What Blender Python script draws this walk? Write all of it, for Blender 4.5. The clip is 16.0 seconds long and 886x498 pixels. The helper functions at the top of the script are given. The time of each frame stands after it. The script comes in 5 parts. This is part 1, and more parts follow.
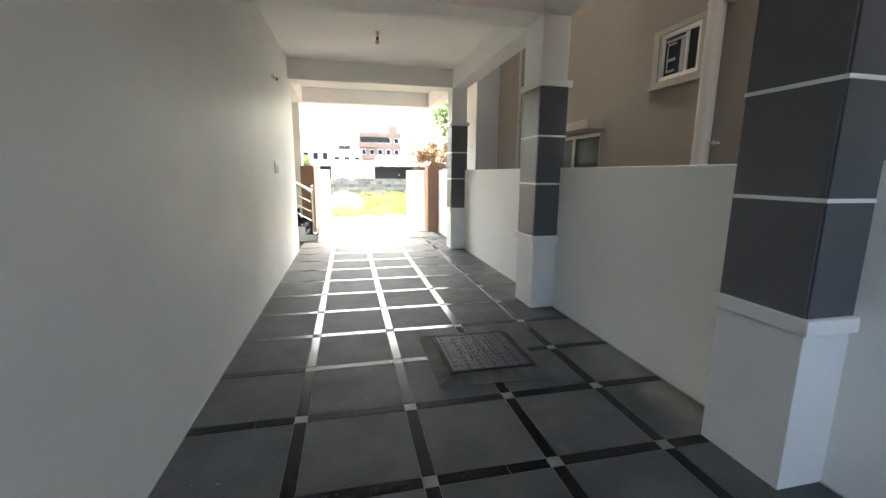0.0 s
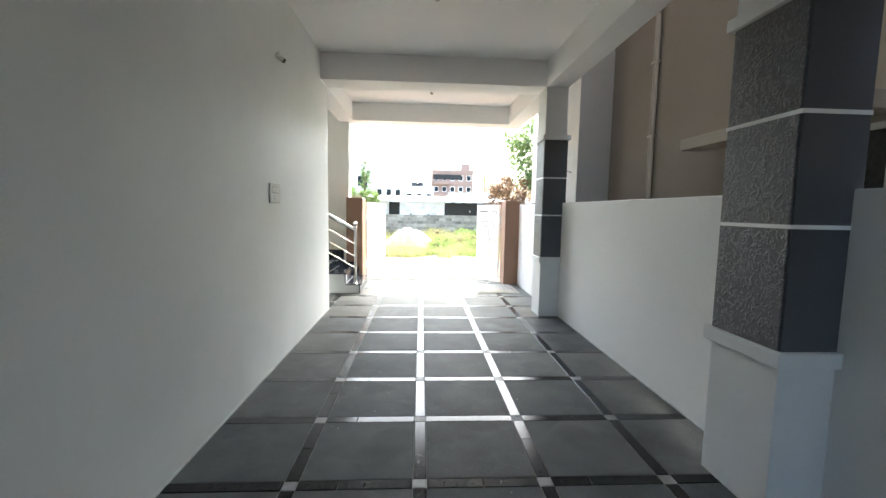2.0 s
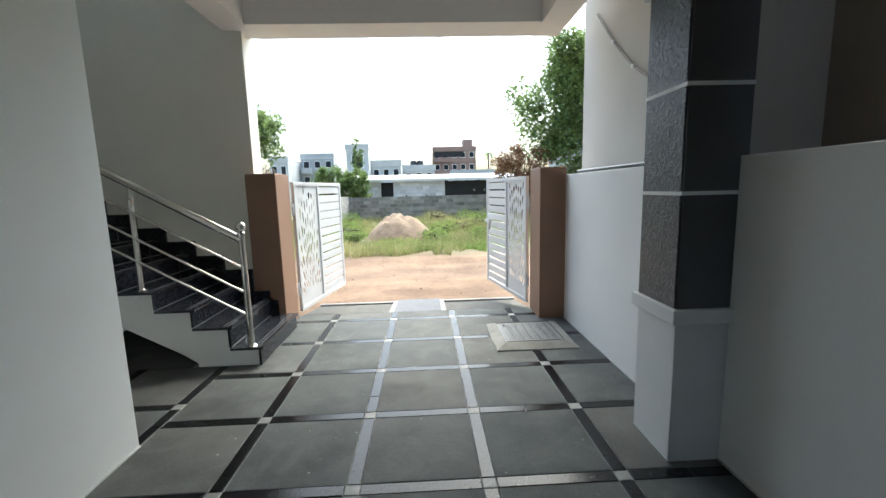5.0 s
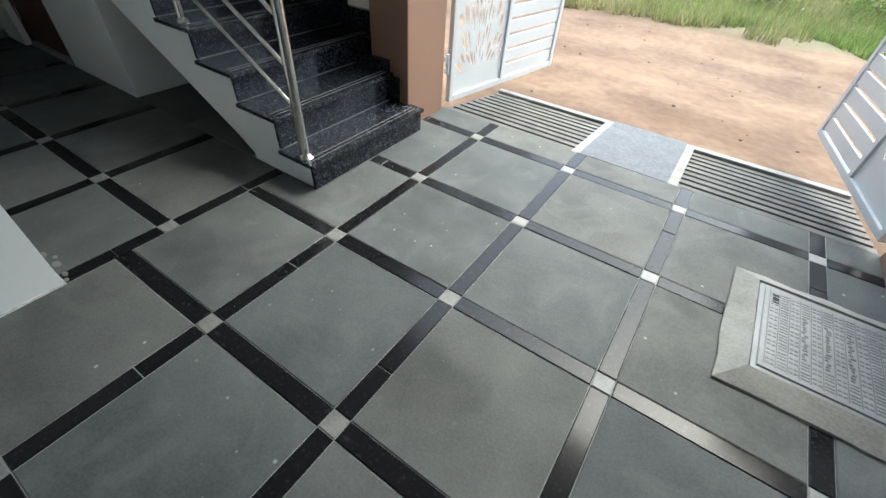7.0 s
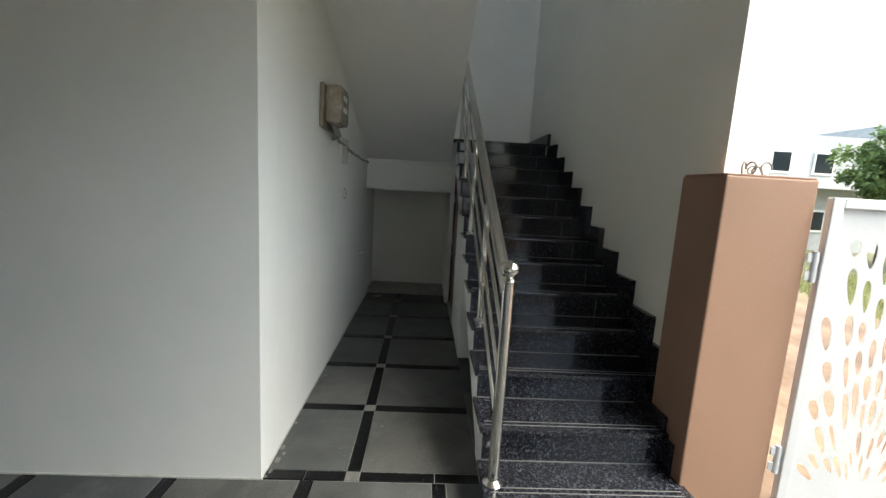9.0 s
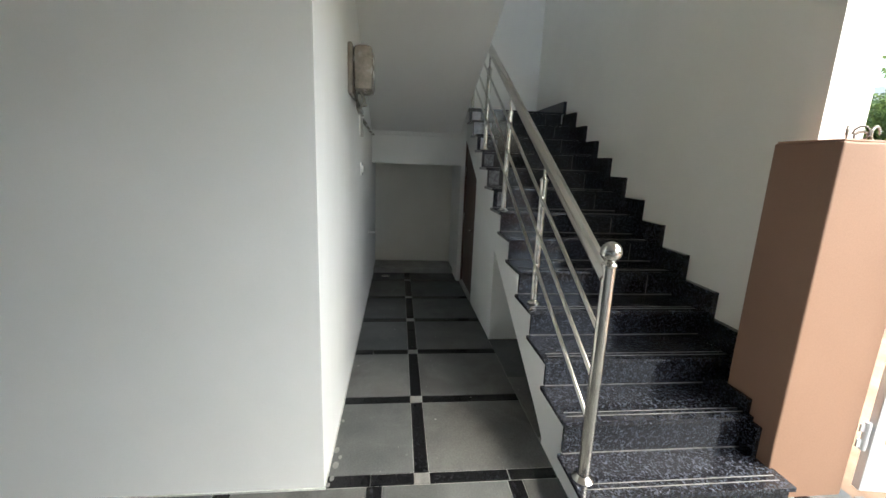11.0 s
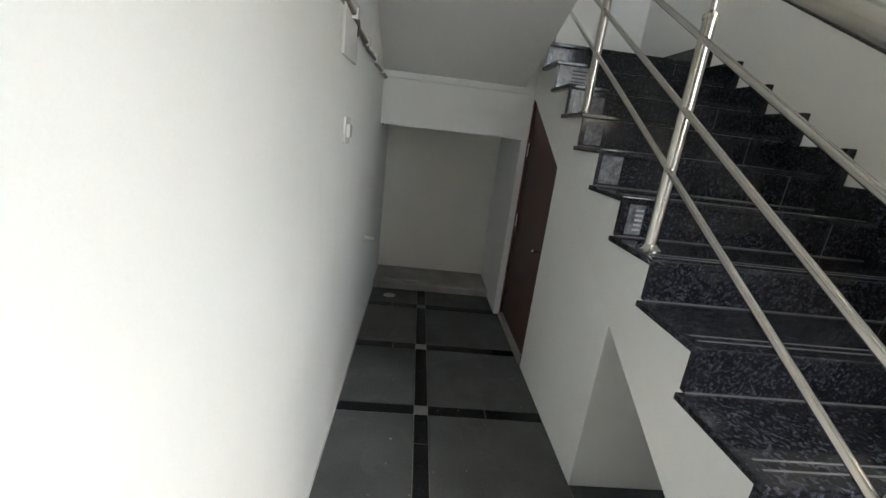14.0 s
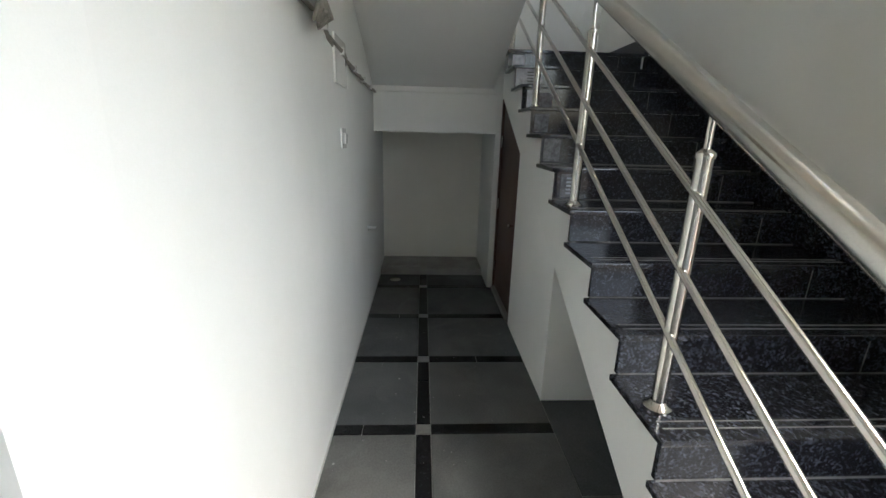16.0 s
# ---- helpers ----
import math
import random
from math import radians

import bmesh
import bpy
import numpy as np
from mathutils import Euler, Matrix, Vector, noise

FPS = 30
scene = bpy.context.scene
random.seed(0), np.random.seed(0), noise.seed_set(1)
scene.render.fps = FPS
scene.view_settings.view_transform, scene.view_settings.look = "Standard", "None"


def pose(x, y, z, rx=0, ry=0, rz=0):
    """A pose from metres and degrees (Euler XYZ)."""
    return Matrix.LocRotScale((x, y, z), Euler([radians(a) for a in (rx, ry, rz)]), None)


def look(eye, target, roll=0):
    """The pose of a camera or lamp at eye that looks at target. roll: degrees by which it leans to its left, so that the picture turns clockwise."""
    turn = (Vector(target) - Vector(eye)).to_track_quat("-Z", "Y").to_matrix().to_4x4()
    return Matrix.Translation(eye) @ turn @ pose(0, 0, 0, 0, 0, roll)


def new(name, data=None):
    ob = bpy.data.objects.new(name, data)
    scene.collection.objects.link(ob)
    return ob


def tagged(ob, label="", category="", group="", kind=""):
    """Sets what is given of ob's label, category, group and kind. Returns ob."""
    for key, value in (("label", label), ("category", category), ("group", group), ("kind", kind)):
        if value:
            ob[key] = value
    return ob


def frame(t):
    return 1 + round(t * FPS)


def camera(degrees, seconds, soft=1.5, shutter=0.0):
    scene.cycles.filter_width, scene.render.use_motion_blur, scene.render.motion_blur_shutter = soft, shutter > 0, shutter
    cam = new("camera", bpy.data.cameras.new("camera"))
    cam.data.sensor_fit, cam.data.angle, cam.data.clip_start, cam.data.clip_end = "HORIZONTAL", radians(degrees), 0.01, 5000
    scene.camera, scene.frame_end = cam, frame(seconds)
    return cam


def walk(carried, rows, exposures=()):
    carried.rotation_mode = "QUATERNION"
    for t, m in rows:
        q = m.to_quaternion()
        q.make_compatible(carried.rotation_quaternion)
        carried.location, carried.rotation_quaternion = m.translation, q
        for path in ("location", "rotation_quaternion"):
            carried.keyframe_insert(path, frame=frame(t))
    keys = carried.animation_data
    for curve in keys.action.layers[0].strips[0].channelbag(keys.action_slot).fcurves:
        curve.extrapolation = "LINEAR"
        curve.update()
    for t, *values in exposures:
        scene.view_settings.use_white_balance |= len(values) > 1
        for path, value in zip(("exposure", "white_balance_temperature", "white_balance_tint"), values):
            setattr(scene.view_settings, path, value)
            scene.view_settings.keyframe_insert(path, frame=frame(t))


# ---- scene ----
cam = camera(94.2, 16.0)
PATH = [
    (0, (0.328, -1.771, 1.504), (0.768, 0.146, 1.143), 0.5),
    (0.5, (0.457, -1.237, 1.505), (0.734, 0.739, 1.368), 0.4),
    (1, (0.525, -0.615, 1.504), (0.671, 1.377, 1.406), 0.7),
    (1.5, (0.685, 0.052, 1.498), (0.800, 2.045, 1.383), -0.6),
    (2, (0.670, 0.655, 1.451), (0.778, 2.643, 1.262), 1.0),
    (2.5, (0.686, 1.283, 1.456), (0.822, 3.272, 1.302), -0.9),
    (3, (0.781, 1.903, 1.474), (0.890, 3.892, 1.300), -0.8),
    (3.5, (0.826, 2.495, 1.480), (0.971, 4.481, 1.293), -1.0),
    (6, (1.257, 5.41, 1.384), (1.217, 7.308, 0.754), -0.4),
    (6.5, (1.286, 5.956, 1.345), (1.016, 7.594, 0.23), 3.5),
    (7, (1.26, 6.453, 1.341), (0.481, 7.718, 0.002), 4.3),
    (7.5, (1.275, 6.819, 1.368), (-0.054, 7.519, 0.047), 6.7),
    (8, (1.216, 7.116, 1.4), (-0.371, 7.587, 0.277), 7.5),
    (8.5, (1.249, 7.278, 1.479), (-0.635, 7.47, 0.836), 4.1),
    (9, (1.303, 7.339, 1.525), (-0.673, 7.434, 1.232), 3.3),
    (11.5, (0.8, 6.787, 1.507), (-1.136, 7.044, 1.073), 1.5),
    (12, (0.416, 6.752, 1.502), (-1.517, 7.04, 1.075), 0.8),
    (12.5, (-0.062, 6.847, 1.466), (-1.99, 7.102, 1.002), 2.6),
    (13, (-0.479, 6.871, 1.438), (-2.368, 7.098, 0.821), 4.7),
    (13.5, (-0.765, 6.868, 1.456), (-2.644, 7.0, 0.783), 4.8),
    (14, (-0.809, 6.881, 1.469), (-2.725, 7.042, 0.919), 6.9),
    (14.5, (-0.806, 6.879, 1.477), (-2.736, 7.087, 0.997), 7.4),
    (15, (-0.753, 6.871, 1.456), (-2.637, 7.111, 0.83), 6.2),
    (15.5, (-0.616, 6.893, 1.444), (-2.496, 7.116, 0.801), 3.2),
    (16, (-0.255, 7.008, 1.467), (-2.177, 7.111, 0.923), 1.5),
]
# seconds, stops, white balance
EXPOSURES = [(0.0, 4.1, 6550, 4), (0.5, 4.2, 6250, 3), (1.0, 4.45, 6050, 2), (1.5, 4.15, 6050, 2), (2.0, 3.75, 6000, 2), (2.5, 3.5, 5950, 2), (3.5, 2.85, 5950, 1), (6.0, 2.0, 5650, -2), (6.5, 2.35, 5750, 1), (7.0, 2.05, 5550, -2), (7.5, 2.05, 5350, -3), (8.5, 2.5, 6000, 0), (9.0, 2.35, 6000, 0), (11.5, 3.25, 6000, 2), (12.0, 3.4, 6000, 2), (12.5, 3.0, 6050, 2), (13.0, 3.3, 6050, 3), (13.5, 3.55, 6100, 4), (14.5, 3.6, 6150, 4), (15.5, 3.5, 6050, 3), (16.0, 3.3, 6000, 3)]
walk(cam, [(t, look(eye, target, roll)) for t, eye, target, roll in PATH], EXPOSURES)

# ---- light: a bright hazy sky with a veiled sun ----
world = bpy.data.worlds.new("sky")
scene.world = world
world.use_nodes = True
wn = world.node_tree.nodes
sky = wn.new("ShaderNodeTexSky")
sky.sky_type = "NISHITA"
sky.sun_disc = False
sky.sun_elevation = radians(58)
sky.sun_rotation = radians(24)
sky.air_density, sky.dust_density, sky.ozone_density = 1.0, 7.0, 0.3
wn["Background"].inputs["Strength"].default_value = 0.15
world.node_tree.links.new(sky.outputs[0], wn["Background"].inputs[0])
sun = new("sun", bpy.data.lights.new("sun", "SUN"))
sun.data.energy, sun.data.angle, sun.data.color = 0.5, radians(90), (1.0, 0.97, 0.93)
sun.matrix_world = look((0, 0, 0), (-0.2155, -0.4841, -0.848))


# ---- materials ----
def material(name, low, high, rough=0.6, scale=3.0, fine=60.0, bump=0.1, metal=0.0, spread=0.0, fine_mix=0.35, rough_var=0.08, spec=0.5):
    m = bpy.data.materials.new(name)
    m.use_nodes = True
    n, l = m.node_tree.nodes, m.node_tree.links
    b = n["Principled BSDF"]
    co = n.new("ShaderNodeTexCoord")
    info = n.new("ShaderNodeObjectInfo")
    off = n.new("ShaderNodeVectorMath")
    off.operation = "MULTIPLY_ADD"
    off.inputs[1].default_value = (37.0, 53.0, 29.0)
    l.new(info.outputs["Random"], off.inputs[0])
    l.new(co.outputs["Object"], off.inputs[2])
    big, small = n.new("ShaderNodeTexNoise"), n.new("ShaderNodeTexNoise")
    big.inputs["Scale"].default_value, big.inputs["Detail"].default_value = scale, 6
    small.inputs["Scale"].default_value, small.inputs["Detail"].default_value = fine, 4
    for t in (big, small):
        l.new(off.outputs[0], t.inputs["Vector"])
    mix = n.new("ShaderNodeMix")
    mix.inputs[0].default_value = fine_mix
    l.new(big.outputs["Fac"], mix.inputs[2])
    l.new(small.outputs["Fac"], mix.inputs[3])
    ramp = n.new("ShaderNodeValToRGB")
    ramp.color_ramp.elements[0].position, ramp.color_ramp.elements[1].position = 0.36, 0.66
    ramp.color_ramp.elements[0].color, ramp.color_ramp.elements[1].color = (*low, 1), (*high, 1)
    l.new(mix.outputs[0], ramp.inputs[0])
    out = ramp.outputs[0]
    if spread:
        hsv = n.new("ShaderNodeHueSaturation")
        mr = n.new("ShaderNodeMapRange")
        mr.inputs["To Min"].default_value, mr.inputs["To Max"].default_value = 1 - spread, 1 + spread
        l.new(info.outputs["Random"], mr.inputs[0])
        l.new(mr.outputs[0], hsv.inputs["Value"])
        l.new(out, hsv.inputs["Color"])
        out = hsv.outputs[0]
    l.new(out, b.inputs["Base Color"])
    rr = n.new("ShaderNodeMapRange")
    rr.inputs["To Min"].default_value, rr.inputs["To Max"].default_value = max(0.02, rough - rough_var), min(1, rough + rough_var)
    l.new(big.outputs["Fac"], rr.inputs[0])
    l.new(rr.outputs[0], b.inputs["Roughness"])
    b.inputs["Metallic"].default_value = metal
    b.inputs["Specular IOR Level"].default_value = spec
    if bump:
        bp = n.new("ShaderNodeBump")
        bp.inputs["Strength"].default_value, bp.inputs["Distance"].default_value = bump, 0.01
        l.new(mix.outputs[0], bp.inputs["Height"])
        l.new(bp.outputs[0], b.inputs["Normal"])
    return m


def flecked(name, base, fleck, size, rough, amount=0.5, bump=0.0):
    """Polished stone: a dark ground with mineral flecks of two sizes."""
    m = material(name, base, base, rough, 2.5, 30, 0, rough_var=0.05)
    n, l = m.node_tree.nodes, m.node_tree.links
    b = n["Principled BSDF"]
    co = n.new("ShaderNodeTexCoord")
    v = n.new("ShaderNodeTexVoronoi")
    v.inputs["Scale"].default_value = size
    nz = n.new("ShaderNodeTexNoise")
    nz.inputs["Scale"].default_value, nz.inputs["Detail"].default_value = size * 0.35, 5
    l.new(co.outputs["Object"], v.inputs["Vector"])
    l.new(co.outputs["Object"], nz.inputs["Vector"])
    sep = n.new("ShaderNodeSeparateColor")
    l.new(v.outputs["Color"], sep.inputs[0])
    mul = n.new("ShaderNodeMath")
    mul.operation = "MULTIPLY"
    l.new(sep.outputs[0], mul.inputs[0])
    l.new(nz.outputs["Fac"], mul.inputs[1])
    r = n.new("ShaderNodeValToRGB")
    r.color_ramp.elements[0].position, r.color_ramp.elements[1].position = 0.5 - 0.35 * amount, 0.75 - 0.2 * amount
    r.color_ramp.elements[0].color, r.color_ramp.elements[1].color = (*base, 1), (*fleck, 1)
    l.new(mul.outputs[0], r.inputs[0])
    l.new(r.outputs[0], b.inputs["Base Color"])
    return m


def plain_glass(name):
    m = bpy.data.materials.new(name)
    m.use_nodes = True
    b = m.node_tree.nodes["Principled BSDF"]
    b.inputs["Base Color"].default_value = (0.02, 0.025, 0.03, 1)
    b.inputs["Roughness"].default_value = 0.12
    b.inputs["Specular IOR Level"].default_value = 0.2
    return m


WALL = material("wall_paint", (0.765, 0.775, 0.75), (0.825, 0.83, 0.81), 0.55, 1.6, 260, 0.12, fine_mix=0.25, spec=0.3)
WARMWALL = material("cream_wall_paint", (0.80, 0.785, 0.715), (0.85, 0.835, 0.77), 0.58, 1.4, 240, 0.14, fine_mix=0.25, spec=0.3)
CEIL = material("ceiling_paint", (0.81, 0.81, 0.795), (0.855, 0.855, 0.84), 0.7, 1.2, 160, 0.05)
BOUND = material("boundary_paint", (0.80, 0.805, 0.785), (0.86, 0.865, 0.845), 0.6, 0.9, 200, 0.06)


def roller_marks(m, low, high):
    """Upright streaks left by the paint roller: they vary the sheen and stand out slightly."""
    n, l = m.node_tree.nodes, m.node_tree.links
    b = n["Principled BSDF"]
    co, sc, nz, mr, bp = n.new("ShaderNodeTexCoord"), n.new("ShaderNodeVectorMath"), n.new("ShaderNodeTexNoise"), n.new("ShaderNodeMapRange"), n.new("ShaderNodeBump")
    sc.operation = "MULTIPLY"
    sc.inputs[1].default_value = (9.0, 9.0, 0.7)
    nz.inputs["Scale"].default_value, nz.inputs["Detail"].default_value = 1.0, 5
    mr.inputs["From Min"].default_value, mr.inputs["From Max"].default_value = 0.3, 0.7
    mr.inputs["To Min"].default_value, mr.inputs["To Max"].default_value = low, high
    bp.inputs["Strength"].default_value, bp.inputs["Distance"].default_value = 0.16, 0.01
    l.new(co.outputs["Object"], sc.inputs[0])
    l.new(sc.outputs[0], nz.inputs["Vector"])
    l.new(nz.outputs["Fac"], mr.inputs[0])
    l.new(mr.outputs[0], b.inputs["Roughness"])
    l.new(nz.outputs["Fac"], bp.inputs["Height"])
    l.new(b.inputs["Normal"].links[0].from_socket, bp.inputs["Normal"])
    l.new(bp.outputs[0], b.inputs["Normal"])


roller_marks(WALL, 0.44, 0.66)
SLAB = material("grey_paving_stone", (0.076, 0.080, 0.080), (0.136, 0.140, 0.139), 0.66, 2.6, 120, 0.12, spread=0.12, rough_var=0.14, spec=0.08)
sn, sl = SLAB.node_tree.nodes, SLAB.node_tree.links
stone_mix = sn.new("ShaderNodeMix")
stone_mix.data_type, stone_mix.blend_type = "RGBA", "MULTIPLY"
stone_info, stone_ramp = sn.new("ShaderNodeObjectInfo"), sn.new("ShaderNodeValToRGB")
stone_ramp.color_ramp.elements[0].color, stone_ramp.color_ramp.elements[1].color = (0.98, 1.0, 1.01, 1), (1.04, 1.0, 0.955, 1)
stone_ramp.color_ramp.elements[0].position, stone_ramp.color_ramp.elements[1].position = 0.25, 1.0
stone_mix.inputs[0].default_value = 1.0
sl.new(stone_info.outputs["Random"], stone_ramp.inputs[0])
sl.new(sn["Principled BSDF"].inputs["Base Color"].links[0].from_socket, stone_mix.inputs[6])
sl.new(stone_ramp.outputs[0], stone_mix.inputs[7])
dust, dust_ramp, dusty = sn.new("ShaderNodeTexNoise"), sn.new("ShaderNodeValToRGB"), sn.new("ShaderNodeMix")
dust.inputs["Scale"].default_value, dust.inputs["Detail"].default_value, dust.inputs["Distortion"].default_value = 3.2, 9, 1.4
dust.inputs["Roughness"].default_value = 0.62
dust_ramp.color_ramp.elements[0].position, dust_ramp.color_ramp.elements[1].position = 0.53, 0.80
dust_ramp.color_ramp.elements[1].color = (0.26, 0.26, 0.26, 1)
dusty.data_type = "RGBA"
dusty.inputs[7].default_value = (0.24, 0.245, 0.235, 1)
sl.new(sn["Vector Math"].outputs[0], dust.inputs["Vector"])
sl.new(dust.outputs["Fac"], dust_ramp.inputs[0])
sl.new(dust_ramp.outputs[0], dusty.inputs[0])
sl.new(stone_mix.outputs[2], dusty.inputs[6])
damp, damp_ramp, wet = sn.new("ShaderNodeTexNoise"), sn.new("ShaderNodeValToRGB"), sn.new("ShaderNodeMix")
damp.inputs["Scale"].default_value, damp.inputs["Detail"].default_value = 1.5, 3
damp_ramp.color_ramp.elements[0].position, damp_ramp.color_ramp.elements[1].position = 0.36, 0.41
damp_ramp.color_ramp.elements[0].color, damp_ramp.color_ramp.elements[1].color = (0.84, 0.84, 0.83, 1), (1, 1, 1, 1)
wet.data_type, wet.blend_type = "RGBA", "MULTIPLY"
wet.inputs[0].default_value = 1.0
sl.new(sn["Vector Math"].outputs[0], damp.inputs["Vector"])
sl.new(damp.outputs["Fac"], damp_ramp.inputs[0])
sl.new(dusty.outputs[2], wet.inputs[6])
sl.new(damp_ramp.outputs[0], wet.inputs[7])
# small whitewash drops, gathered in some patches
drops, drop_size, splash = sn.new("ShaderNodeTexVoronoi"), sn.new("ShaderNodeMapRange"), sn.new("ShaderNodeMix")
patch, patch_range, drop_amount = sn.new("ShaderNodeTexNoise"), sn.new("ShaderNodeMapRange"), sn.new("ShaderNodeMath")
drops.inputs["Scale"].default_value, patch.inputs["Scale"].default_value = 9.0, 1.3
for socket, value in zip(("From Min", "From Max", "To Min", "To Max"), (0.045, 0.07, 0.55, 0.0)):
    drop_size.inputs[socket].default_value = value
for socket, value in zip(("From Min", "From Max"), (0.47, 0.6)):
    patch_range.inputs[socket].default_value = value
drop_amount.operation, splash.data_type = "MULTIPLY", "RGBA"
splash.inputs[7].default_value = (0.50, 0.50, 0.48, 1)
for texture in (drops, patch):
    sl.new(sn["Vector Math"].outputs[0], texture.inputs["Vector"])
sl.new(drops.outputs["Distance"], drop_size.inputs["Value"])
sl.new(patch.outputs["Fac"], patch_range.inputs["Value"])
sl.new(drop_size.outputs["Result"], drop_amount.inputs[0])
sl.new(patch_range.outputs["Result"], drop_amount.inputs[1])
sl.new(drop_amount.outputs[0], splash.inputs[0])
sl.new(wet.outputs[2], splash.inputs[6])
sl.new(splash.outputs[2], sn["Principled BSDF"].inputs["Base Color"])
STRIP = flecked("black_granite_strip", (0.008, 0.008, 0.009), (0.03, 0.03, 0.033), 120, 0.19, 0.3)
STRIP.node_tree.nodes["Principled BSDF"].inputs["Specular IOR Level"].default_value = 0.2
INSET = material("pale_stone_inset", (0.14, 0.138, 0.13), (0.245, 0.241, 0.228), 0.5, 12, 120, 0.2, spread=0.15)
BED = material("mortar", (0.20, 0.197, 0.188), (0.36, 0.355, 0.335), 0.9, 6, 150, 0.5)
GRANITE = flecked("black_granite", (0.011, 0.011, 0.014), (0.078, 0.087, 0.110), 145, 0.09, 0.64)
GRANITE.node_tree.nodes["Principled BSDF"].inputs["Specular IOR Level"].default_value = 0.4
GROOVE = material("groove_dust", (0.085, 0.083, 0.08), (0.17, 0.165, 0.16), 0.7, 8, 150, 0.2)
SLATE = material("slate_grey_paint", (0.070, 0.074, 0.081), (0.095, 0.099, 0.108), 0.5, 2, 120, 0.12)
WHITE = material("white_band_paint", (0.70, 0.71, 0.70), (0.76, 0.77, 0.76), 0.5, 3, 150, 0.06)
STEEL = material("brushed_steel", (0.55, 0.53, 0.49), (0.68, 0.66, 0.61), 0.2, 5, 300, 0.02, metal=1.0)
BROWN = material("brown_paint", (0.232, 0.136, 0.087), (0.278, 0.166, 0.109), 0.6, 1.5, 180, 0.08)
GATE = material("white_enamel", (0.60, 0.605, 0.60), (0.67, 0.675, 0.67), 0.35, 3, 90, 0.03)
BEIGE = material("neighbour_plaster", (0.245, 0.21, 0.172), (0.305, 0.264, 0.218), 0.8, 0.8, 130, 0.15)
CREAM = material("neighbour_trim", (0.34, 0.30, 0.25), (0.41, 0.365, 0.31), 0.7, 1.5, 130, 0.1)
PVC = material("grey_pvc", (0.50, 0.46, 0.40), (0.57, 0.53, 0.46), 0.45, 2, 80, 0.03)
UPVC = material("white_upvc", (0.70, 0.69, 0.66), (0.78, 0.77, 0.74), 0.35, 3, 80, 0.02)
GLASS = plain_glass("dark_glass")
FROSTED = material("dark_patterned_glass", (0.005, 0.005, 0.006), (0.03, 0.031, 0.033), 0.3, 30, 90, 0.6, spec=0.12)
CONCRETE = material("cement_render", (0.175, 0.17, 0.155), (0.30, 0.292, 0.27), 0.85, 5, 90, 0.5)
PALECEMENT = material("pale_cement", (0.27, 0.262, 0.245), (0.42, 0.41, 0.385), 0.85, 5, 90, 0.4)
COVER = material("grey_cast_cover", (0.17, 0.175, 0.18), (0.25, 0.255, 0.26), 0.4, 6, 120, 0.15)
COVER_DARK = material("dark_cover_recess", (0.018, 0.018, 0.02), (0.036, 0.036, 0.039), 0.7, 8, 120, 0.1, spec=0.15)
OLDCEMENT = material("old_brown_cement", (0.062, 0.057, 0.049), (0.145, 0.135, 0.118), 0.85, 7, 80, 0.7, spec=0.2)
PALEPLASTER = material("pale_neighbour_plaster", (0.47, 0.45, 0.41), (0.56, 0.54, 0.495), 0.8, 0.9, 130, 0.12)
COVER_WORN = material("worn_cover_relief", (0.085, 0.087, 0.09), (0.165, 0.168, 0.172), 0.5, 10, 120, 0.1)
RIB = material("ribbed_ramp_stone", (0.072, 0.07, 0.062), (0.14, 0.135, 0.122), 0.8, 5, 90, 0.4)
ROUGHSTONE = material("hammered_granite", (0.075, 0.08, 0.09), (0.135, 0.142, 0.158), 0.8, 9, 45, 0.6, fine_mix=0.6)
DOORWOOD = material("dark_red_wood", (0.045, 0.017, 0.012), (0.075, 0.028, 0.02), 0.45, 3, 60, 0.1)
PLASTIC = material("white_plastic", (0.78, 0.78, 0.75), (0.85, 0.85, 0.82), 0.22, 4, 60, 0.02)
BLACK = material("black_plastic", (0.01, 0.01, 0.01), (0.02, 0.02, 0.02), 0.4, 5, 60, 0.02)
WRAP = material("wrapped_meter_case", (0.20, 0.175, 0.14), (0.34, 0.30, 0.25), 0.25, 14, 60, 0.5)
WIRE = material("grey_wire", (0.16, 0.15, 0.13), (0.30, 0.28, 0.25), 0.6, 20, 100, 0.1)
PAPER = material("torn_paper_label", (0.34, 0.36, 0.40), (0.68, 0.70, 0.74), 0.7, 25, 90, 0.1)
SCRAP = material("scraped_label_residue", (0.05, 0.05, 0.053), (0.25, 0.25, 0.26), 0.6, 40, 90, 0.1)
BULB = material("opal_bulb", (0.55, 0.54, 0.50), (0.62, 0.61, 0.57), 0.25, 3, 60, 0.0)
BLOCK = material("grey_block", (0.16, 0.145, 0.12), (0.34, 0.315, 0.275), 0.9, 1.2, 20, 0.5, spread=0.3)
PALEBLOCK = material("pale_block", (0.50, 0.50, 0.50), (0.70, 0.70, 0.70), 0.9, 1.2, 20, 0.4, spread=0.2)
SIDEBLOCK = material("weathered_pale_block", (0.24, 0.235, 0.22), (0.40, 0.392, 0.37), 0.9, 1.2, 20, 0.4, spread=0.2)
SHEET = material("pale_roof_sheet", (0.62, 0.61, 0.58), (0.76, 0.75, 0.72), 0.6, 1, 20, 0.1)
# near-black: shade painted into open bays and storeys, also dark brackets
NEARBLACK = material("near_black_fill", (0.006, 0.006, 0.006), (0.014, 0.014, 0.014), 0.7, 1, 20, 0.2)
SAND = material("heap_of_sandy_soil", (0.18, 0.122, 0.078), (0.32, 0.235, 0.16), 0.95, 3.5, 22, 1.0)
